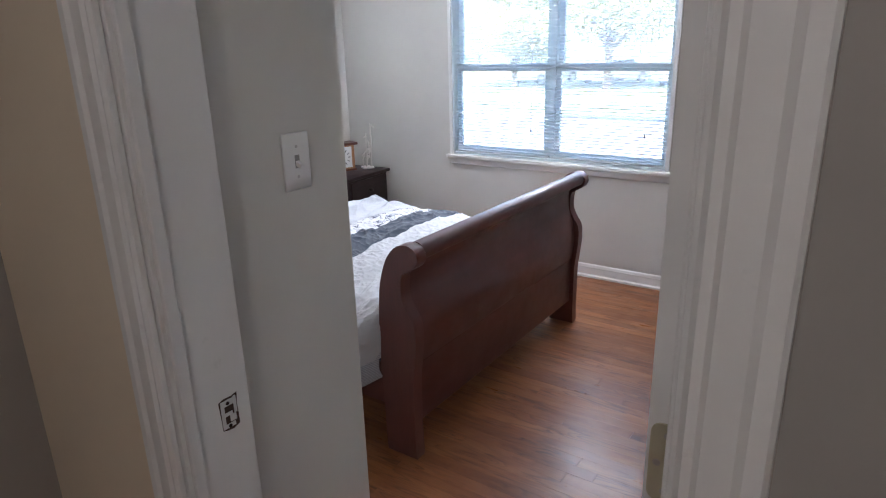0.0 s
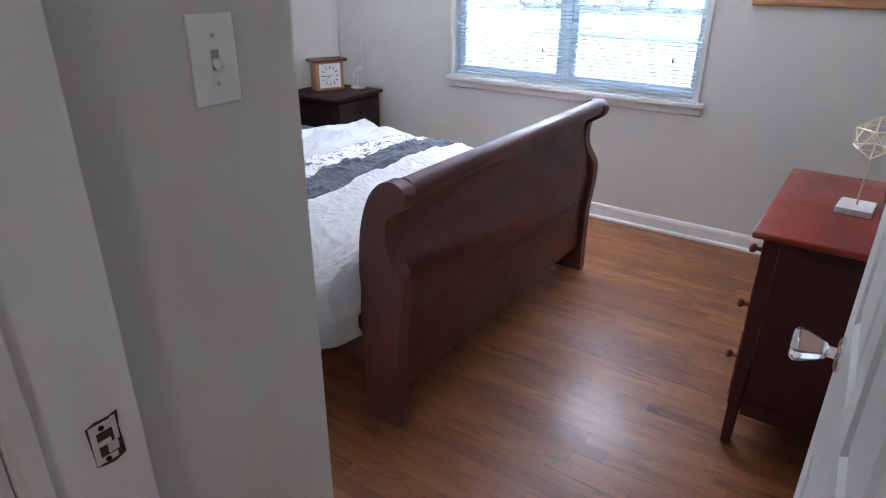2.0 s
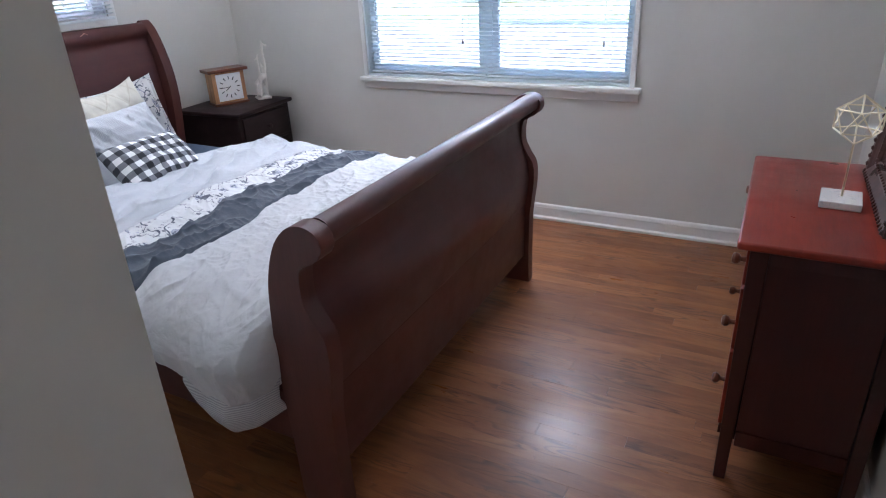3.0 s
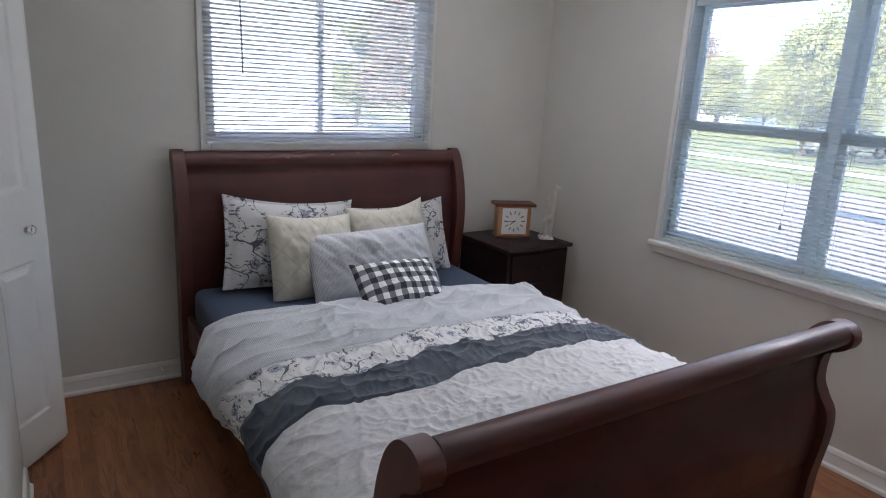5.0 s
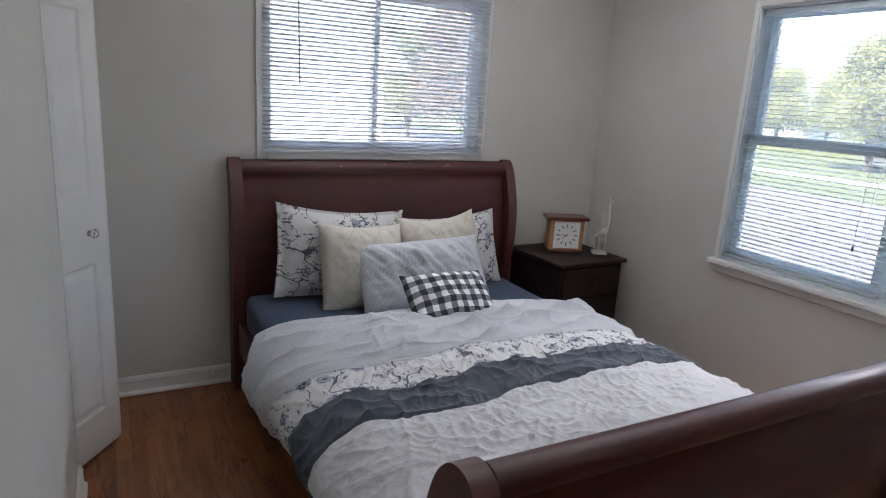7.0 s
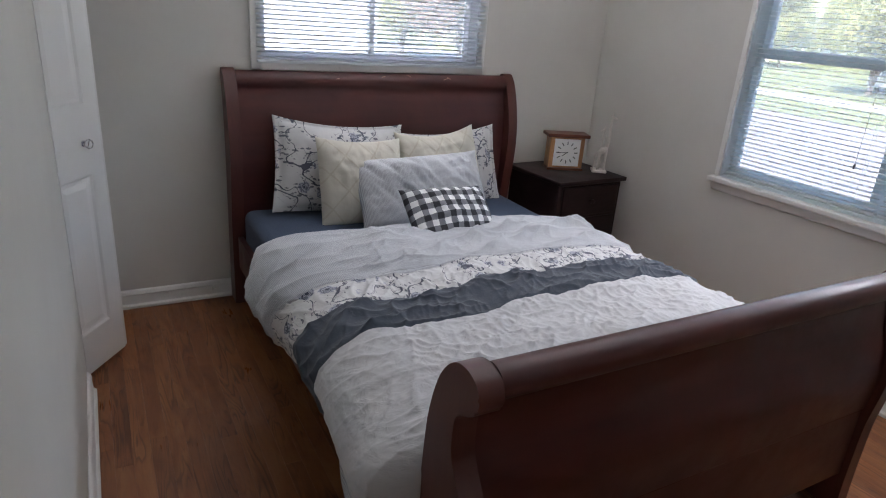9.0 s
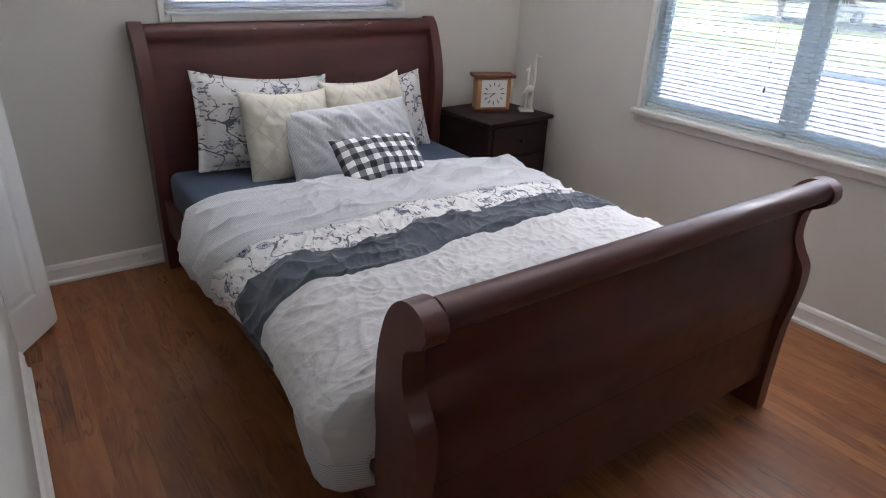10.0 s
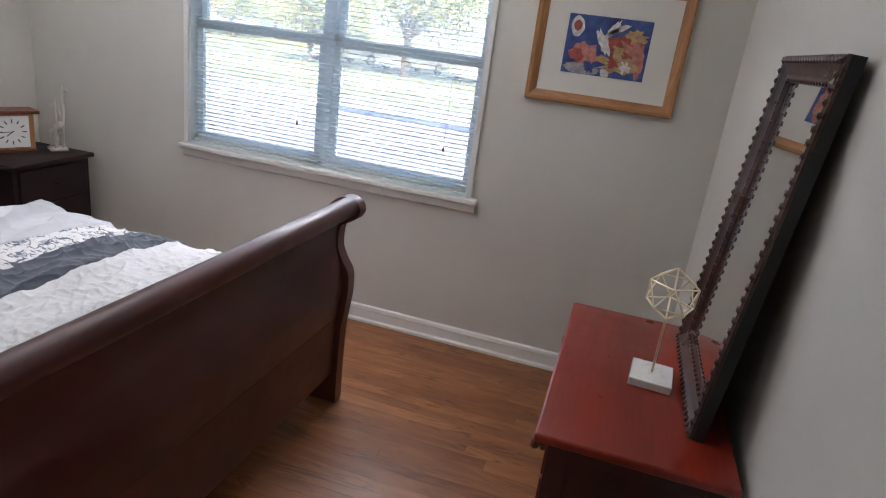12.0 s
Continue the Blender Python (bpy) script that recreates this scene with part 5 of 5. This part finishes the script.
part("backing", box(0.0205, FD - 0.002, -MW / 2 + 0.03, MW / 2 - 0.03, 0.03, MH - 0.03), BLACK, mir)

# ---- framed picture ----
PX0, PX1, PZ0, PZ1 = -0.482, 0.158, 1.300, 1.815
pic = thing("framed_picture", "oak framed colourful print in a wide cream mat", "picture", pose((PX0 + PX1) / 2, YN - 0.001, PZ0))
pw, ph, fw = PX1 - PX0, PZ1 - PZ0, 0.046
fprof = [(0, 0), (0, -0.018), (0.006, -0.024), (0.018, -0.024), (0.034, -0.015), (0.040, -0.012), (0.046, -0.010), (0.046, 0)]


def pic_bar(length, m):
    bm = bmesh.new()
    a = [bm.verts.new((p, d, p)) for p, d in fprof]
    b = [bm.verts.new((length - p, d, p)) for p, d in fprof]
    n = len(fprof)
    for i in range(n):
        bm.faces.new((a[i], a[(i + 1) % n], b[(i + 1) % n], b[i]))
    bm.faces.new(a)
    bm.faces.new(b[::-1])
    ob = part("frame_bar", bm, FRAMEWOOD, pic)
    ob.matrix_basis = m


pic_bar(pw, pose(-pw / 2, 0, 0))
pic_bar(pw, pose(pw / 2, 0, ph, 0, 180, 0))
pic_bar(ph, pose(pw / 2, 0, 0, 0, -90, 0))
pic_bar(ph, pose(-pw / 2, 0, ph, 0, 90, 0))
part("mat_board", box(-pw / 2 + 0.044, pw / 2 - 0.044, -0.006, -0.002, 0.044, ph - 0.044), MAT_BOARD, pic)


def art_colour():
    """A loose night-blue and red painting with patches of ochre and white."""
    m = mat("print_colours", (0.1, 0.12, 0.3), 0.6)
    v = coords(m)
    blue = ramp(m, noise_tex(m, v, 18, 6), [(0.3, (0.02, 0.03, 0.14)), (0.7, (0.07, 0.13, 0.36))])
    link(m, blue, shader(m).inputs["Base Color"])
    return m


def ink(name, c):
    m = mat(name, c, 0.6)
    v = coords(m)
    link(m, ramp(m, noise_tex(m, v, 45, 6), [(0.3, tuple(x * 0.55 for x in c)), (0.7, tuple(min(1, x * 1.15) for x in c))]), shader(m).inputs["Base Color"])
    return m


ax0, az0, aw, ah = -0.181, 0.132, 0.350, 0.243
part("print", box(ax0, ax0 + aw, -0.0068, -0.0062, az0, az0 + ah), art_colour(), pic, "deep blue printed ground")
RED, WHITE, OCHRE, GREY, PINK = ink("ink_red", (0.42, 0.09, 0.06)), ink("ink_white", (0.75, 0.73, 0.72)), ink("ink_ochre", (0.5, 0.33, 0.16)), ink("ink_grey", (0.36, 0.34, 0.38)), ink("ink_pink", (0.55, 0.22, 0.18))
rs = random.Random(4)


def blot(cx, cz, rx, rz, material, layer, turn=0.0, wob=0.25, n=22):
    """A flat blot of ink on the print, in shares of its width and height."""
    pts = []
    for i in range(n):
        a = 2 * math.pi * i / n
        k = 1 + rs.uniform(-wob, wob)
        x, z = rx * k * math.cos(a), rz * k * math.sin(a)
        x, z = x * math.cos(turn) - z * math.sin(turn), x * math.sin(turn) + z * math.cos(turn)
        px = min(max(cx + x, 0.004), 0.996)
        pz = min(max(cz + z, 0.006), 0.994)
        pts.append((ax0 + aw * px, az0 + ah * pz))
    bm = bmesh.new()
    vs = [bm.verts.new((x, -0.0070 - 0.0002 * layer, z)) for x, z in pts]
    bm.faces.new(vs)
    part("painted_shape", bm, material, pic)


blot(0.12, 0.80, 0.085, 0.17, WHITE, 1, 0, 0.08)
blot(0.12, 0.81, 0.05, 0.09, RED, 2, 0, 0.06)
blot(0.26, 0.36, 0.17, 0.20, PINK, 1, 0.3)
blot(0.16, 0.33, 0.08, 0.12, RED, 2, 0.2)
blot(0.74, 0.55, 0.24, 0.24, RED, 1, -0.1)
blot(0.90, 0.35, 0.08, 0.30, PINK, 2, 0.1)
blot(0.84, 0.72, 0.12, 0.10, OCHRE, 2, 0, 0.4)
blot(0.66, 0.22, 0.20, 0.16, OCHRE, 3, 0.1, 0.45)
blot(0.62, 0.24, 0.07, 0.08, RED, 4, 0, 0.4)
blot(0.76, 0.20, 0.06, 0.09, WHITE, 4, 0, 0.5)
blot(0.24, 0.09, 0.22, 0.10, GREY, 2, -0.1, 0.1)
blot(0.46, 0.58, 0.06, 0.20, WHITE, 3, 0.35, 0.3)
blot(0.55, 0.80, 0.05, 0.17, WHITE, 3, -0.45, 0.25)
blot(0.62, 0.82, 0.035, 0.14, WHITE, 3, -0.9, 0.25)
blot(0.78, 0.50, 0.05, 0.15, PINK, 3, 0.6, 0.3)
blot(0.66, 0.48, 0.08, 0.06, OCHRE, 3, -0.4, 0.4)
blot(0.54, 0.08, 0.05, 0.08, WHITE, 4, 0.2, 0.4)
blot(0.33, 0.14, 0.06, 0.10, art_colour(), 3, 0.2, 0.3)

# ---- outlet-sized details on the west baseboard ----
stop = thing("door_bumper", "small white spring door bumper on the baseboard", "door bumper", pose(XW + 0.018, 1.90, 0.062))
part("stem", rod((-0.004, 0, 0), (0.030, 0, 0), 0.005, 10), TRIM, stop)
part("tip", rod((0.030, 0, 0), (0.042, 0, 0), 0.008, 12), TRIM, stop)

# ---- hall lamp, added out of sight to brighten the hall and doorway ----
LAMP = mat("fill_lamp_glow", (1, 0.9, 0.75), 0.4, 0, Emission_Color=(1.0, 0.93, 0.86, 1), Emission_Strength=1.9)
hl = thing("hall_ceiling_lamp", "added unseen round lamp that brightens the hall and doorway", "ceiling lamp", pose(0.42, -0.40, CEILING))
part("canopy", lathe([(0.09, -0.02), (0.10, -0.001)], "z", (0, 0, 0), 24), CHROME, hl)
part("shade", lathe([(0.02, -0.12), (0.10, -0.105), (0.15, -0.06), (0.16, -0.021)], "z", (0, 0, 0), 24), LAMP, hl, smooth=True)


# ---- outside ----
def ground_mat(name, a, b, scale, rough=0.9):
    m = mat(name, a, rough)
    v = coords(m)
    n = math_node(m, "ADD", math_node(m, "MULTIPLY", noise_tex(m, v, scale, 6), 0.6), math_node(m, "MULTIPLY", noise_tex(m, v, scale * 0.07, 3), 0.4))
    link(m, ramp(m, n, [(0.35, a), (0.65, b)]), shader(m).inputs["Base Color"])
    bump(m, noise_tex(m, v, scale * 3, 4), 0.4, 0.03)
    return m


GZ = -0.75
GRASS = ground_mat("lawn_grass", (0.075, 0.095, 0.030), (0.135, 0.15, 0.055), 3.0)
CONC = ground_mat("driveway_concrete", (0.36, 0.35, 0.34), (0.46, 0.45, 0.43), 2.0)
ASPHALT = ground_mat("bleached_asphalt", (0.125, 0.115, 0.12), (0.185, 0.172, 0.178), 2.0)
SIDING = paint("white_siding", (0.78, 0.78, 0.77), 0.6, 0.02, 8, 0.1)
ROOF = ground_mat("roof_shingle", (0.06, 0.06, 0.065), (0.12, 0.12, 0.125), 6)
BARK = ground_mat("tree_bark", (0.05, 0.035, 0.025), (0.11, 0.085, 0.065), 9)
CARPAINT = mat("white_car_paint", (0.75, 0.75, 0.76), 0.25, 0, Coat_Weight=0.6)
CARGLASS = mat("car_glass", (0.03, 0.035, 0.04), 0.1)
TYRE = mat("tyre_rubber", (0.02, 0.02, 0.02), 0.8)


def leaf_mat(name, a, b):
    m = mat(name, a, 0.6)
    info = node(m, "ShaderNodeNewGeometry")
    link(m, ramp(m, info.outputs["Random Per Island"], [(0.0, a), (1.0, b)]), shader(m).inputs["Base Color"])
    nt = m.node_tree
    tr = nt.nodes.new("ShaderNodeBsdfTranslucent")
    link(m, ramp(m, info.outputs["Random Per Island"], [(0.0, tuple(c * 1.2 for c in a)), (1.0, tuple(c * 1.2 for c in b))]), tr.inputs[0])
    mx = nt.nodes.new("ShaderNodeMixShader")
    mx.inputs[0].default_value = 0.5
    nt.links.new(shader(m).outputs[0], mx.inputs[1])
    nt.links.new(tr.outputs[0], mx.inputs[2])
    nt.links.new(mx.outputs[0], nt.nodes["Material Output"].inputs[0])
    return m


LEAF = leaf_mat("green_leaves", (0.25, 0.27, 0.11), (0.45, 0.45, 0.21))
LEAF_R = leaf_mat("reddish_leaves", (0.22, 0.155, 0.115), (0.37, 0.27, 0.20))
me = bpy.data.meshes.new("ground")
me.from_pydata([(-400, -400, GZ), (400, -400, GZ), (400, 400, GZ), (-400, 400, GZ)], [], [(0, 1, 2, 3)])
me.materials.append(GRASS)
tagged(new("ground", me), "green lawn reaching to the trees", "lawn", kind="structure")
tagged(part("road", box(-60, 40, 5.2, 20.5, GZ, GZ + 0.02), ASPHALT), "pale asphalt street beyond the lawn", "road", kind="structure")
tagged(part("driveway", box(-11.9, -5.0, -20, 5.2, GZ, GZ + 0.022), CONC), "pale concrete driveway beside the house", "driveway", kind="structure")
tagged(part("pavement", box(-60, 40, 25.5, 27.5, GZ, GZ + 0.03), CONC), "pale concrete strip beyond the grass", "pavement", kind="structure")


def tree(name, label, m, height, spread, leaf, seed, clumps=44, low=0.34):
    r = random.Random(seed)
    t = thing(name, label, "tree", m)
    bm = bmesh.new()
    fork = height * low
    add_rod(bm, (0, 0, -0.1), (0.05, 0, fork), 0.035 * height * 0.7, 10, 0.02 * height)
    tips = []
    for i in range(clumps):
        a, e = r.uniform(0, 2 * math.pi), r.uniform(0.15, 1.0)
        rad = spread * math.sqrt(r.uniform(0.05, 1)) * (1 - 0.45 * e)
        tips.append(Vector((rad * math.cos(a), rad * math.sin(a), fork + (height - fork) * (0.08 + 0.85 * e))))
    for p in tips[:12]:
        mid_p = Vector((p.x * 0.35, p.y * 0.35, fork + (p.z - fork) * 0.45))
        add_rod(bm, (0.05, 0, fork * r.uniform(0.8, 1)), mid_p, 0.011 * height, 6, 0.006 * height)
        add_rod(bm, mid_p, p, 0.006 * height, 5, 0.002 * height)
    part("trunk", bm, BARK, t, smooth=True)
    verts, faces = [], []
    for p in tips:
        size = spread * r.uniform(0.22, 0.42)
        for _ in range(300):
            d = Vector((r.gauss(0, 1), r.gauss(0, 1), r.gauss(0, 0.7)))
            c = p + d.normalized() * size * r.uniform(0.3, 1.25)
            s = r.uniform(0.07, 0.17) * (height / 8)
            q = Euler((r.uniform(0, 6.3), r.uniform(0, 6.3), r.uniform(0, 6.3))).to_matrix()
            k = len(verts)
            verts += [c + q @ Vector(v) for v in ((-s, 0, 0), (0, -s * 0.5, 0.1 * s), (s, 0, 0), (0, s * 0.5, 0.1 * s))]
            faces.append((k, k + 1, k + 2, k + 3))
    mesh_ob("crown", verts, faces, leaf, t)
    return t


oak = tree("street_tree", "leafy green street tree on the far lawn", pose(-17.2, 33, GZ), 6.3, 2.1, LEAF, 3, 70, 0.05)
big = tree("street_tree", "broad leafy green tree shading the lawn", pose(-11.4, 32, GZ), 8.6, 4.6, LEAF, 8, 100, 0.22)
red = tree("red_tree", "reddish-leaved tree beyond the driveway", pose(-28, 17.3, GZ), 7.0, 3.0, LEAF_R, 5, 70, 0.08)
for x, y, k, turn in ((-32.5, 48, 0.95, 40), (-29.0, 56, 0.72, 150), (-26, 58, 0.6, 10), (-37, 62, 1.0, 200), (-31, 15.6, 0.86, 80), (-40, 17, 1.0, 120), (-39, 24, 1.0, 33), (-45, 31, 1.1, 260)):
    copy_thing(oak, pose(x, y, GZ, 0, 0, turn) @ Matrix.Scale(k, 4))
copy_thing(big, pose(-3.5, 37, GZ, 0, 0, 140))
copy_thing(red, pose(-36, 48, GZ, 0, 0, 100) @ Matrix.Scale(1.1, 4))


def house(label, m, w, d, h, rise):
    """A low white house: local x along its ridge."""
    b = thing("house", label, "house", m, "houses outside")
    hw = d / 2
    part("wall", prism([(-hw, 0), (hw, 0), (hw, h), (0, h + rise), (-hw, h)], "x", 0, w), SIDING, b, "white lapped siding")
    bm = bmesh.new()
    for s in (-1, 1):
        add_prism(bm, [(s * (hw + 0.4), h - 0.4 * rise / hw), (0, h + rise + 0.02), (0, h + rise + 0.10), (s * (hw + 0.4), h - 0.4 * rise / hw + 0.08)], "x", -0.35, w + 0.35)
    part("roof", bm, ROOF, b, "dark grey shingle roof")
    bm = bmesh.new()
    for s in (-1, 1):
        add_prism(bm, [(s * (hw + 0.41), h - 0.41 * rise / hw - 0.03), (0, h + rise - 0.01), (0, h + rise + 0.01), (s * (hw + 0.41), h - 0.41 * rise / hw - 0.005)], "x", -0.36, w + 0.36)
        add_prism(bm, [(s * (hw + 0.42), h - 0.42 * rise / hw - 0.03), (0, h + rise - 0.01), (0, h + rise + 0.06), (s * (hw + 0.42), h - 0.42 * rise / hw + 0.03)], "x", w + 0.361, w + 0.39)
        add_prism(bm, [(s * (hw + 0.38), h - 0.42 * rise / hw), (s * (hw - 0.05), h - 0.42 * rise / hw), (s * (hw - 0.05), h)], "x", w + 0.02, w + 0.34)
    part("soffit", bm, SIDING, b, "white soffit and rake board")
    for x in (0.22, 0.7):
        for s in (-1, 1):
            wd = part("window", box(w * x, w * x + 1.2, s * hw - 0.03, s * hw + 0.03, h * 0.42, h * 0.82), SASH, b)
            part("pane", box(w * x + 0.08, w * x + 1.12, s * hw - 0.035, s * hw + 0.035, h * 0.42 + 0.08, h * 0.82 - 0.08), CARGLASS, wd)
    part("lap_boards", lap_bm(w, hw, h), SIDING, b)
    return b


def lap_bm(w, hw, h):
    bm = bmesh.new()
    z = 0.15
    while z < h - 0.05:
        for s in (-1, 1):
            add_box(bm, 0, w, s * hw - 0.012, s * hw + 0.012, z, z + 0.012)
        add_box(bm, w, w + 0.012, -hw, hw, z, z + 0.012)
        z += 0.14
    return bm


house("white sided neighbouring house with a grey roof", pose(-24.0, 3.58, GZ), 11.5, 6.0, 3.22, 3.7)
house("low white house beyond the street trees", pose(-48, 64, GZ), 9, 7, 2.1, 0.7)


def car(m):
    c = thing("car", "white car parked along the far lawn", "car", m, "parked cars")
    side = [(-2.1, 0.28), (2.1, 0.28), (2.15, 0.62), (2.05, 0.82), (1.15, 0.92), (0.55, 1.36), (-0.95, 1.40), (-1.75, 0.98), (-2.12, 0.86)]
    part("body", prism(side, "y", -0.86, 0.86, 0.05), CARPAINT, c, smooth=True)
    glass = [(1.0, 0.94), (0.5, 1.30), (-0.9, 1.33), (-1.5, 0.98)]
    for y0, y1 in ((-0.872, -0.862), (0.862, 0.872)):
        part("side_window", prism(glass, "y", y0, y1), CARGLASS, c)
    for x in (-1.3, 1.3):
        for y in (-0.80, 0.80):
            wh = part("wheel", lathe([(0.16, -0.1), (0.30, -0.1), (0.32, -0.07), (0.32, 0.07), (0.30, 0.1), (0.16, 0.1)], "y", (x, y, 0.32), 18), TYRE, c)
            part("rim", lathe([(0.05, -0.105), (0.19, -0.102), (0.19, 0.102), (0.05, 0.105)], "y", (x, y, 0.32), 14), STEEL, wh)
    return c


c0 = car(pose(-16.6, 36, GZ + 0.01, 0, 0, 70))
for x, turn in ((-12.6, 66), (-8.4, 72)):
    copy_thing(c0, pose(x, 36.5, GZ + 0.01, 0, 0, turn))

# ---- floor boards ----
floor = tagged(part("floor", box(XW, XE, HALL_Y, YN, -0.10, -0.010), GAP), "varnished red-brown oak strip floor", "floor", kind="structure")
BW = 0.0575


def board_mesh(length):
    bm = box(0, length, 0, BW - 0.0002, -0.009, 0.0)
    es = [e for e in bm.edges if all(v.co.z > -0.001 for v in e.verts)]
    bmesh.ops.bevel(bm, geom=es, offset=0.0003, segments=1, affect="EDGES")
    me = bpy.data.meshes.new("floor_board")
    bm.to_mesh(me)
    bm.free()
    me.materials.append(OAK)
    return me


lengths = [0.45, 0.7, 0.95, 1.2, 1.5, 1.85]
boards = {}
rb = random.Random(11)
y = HALL_Y
while y < YN - 0.01:
    x = XW - rb.uniform(0, 0.08)
    first = rb.uniform(0.1, 1.0)
    while x < XE - 0.02:
        n = rb.choice(lengths) * first
        first = 1.0
        if x + n > XE + 0.08:
            n = XE + 0.04 - x
        n = max(0.05, round(n * 20) / 20)
        if n not in boards:
            boards[n] = board_mesh(n)
        ob = new("floor_board", boards[n])
        ob.parent = floor
        ob.location = (x, y, -rb.uniform(0, 0.0005))
        x += n + 0.0008
    y += BW
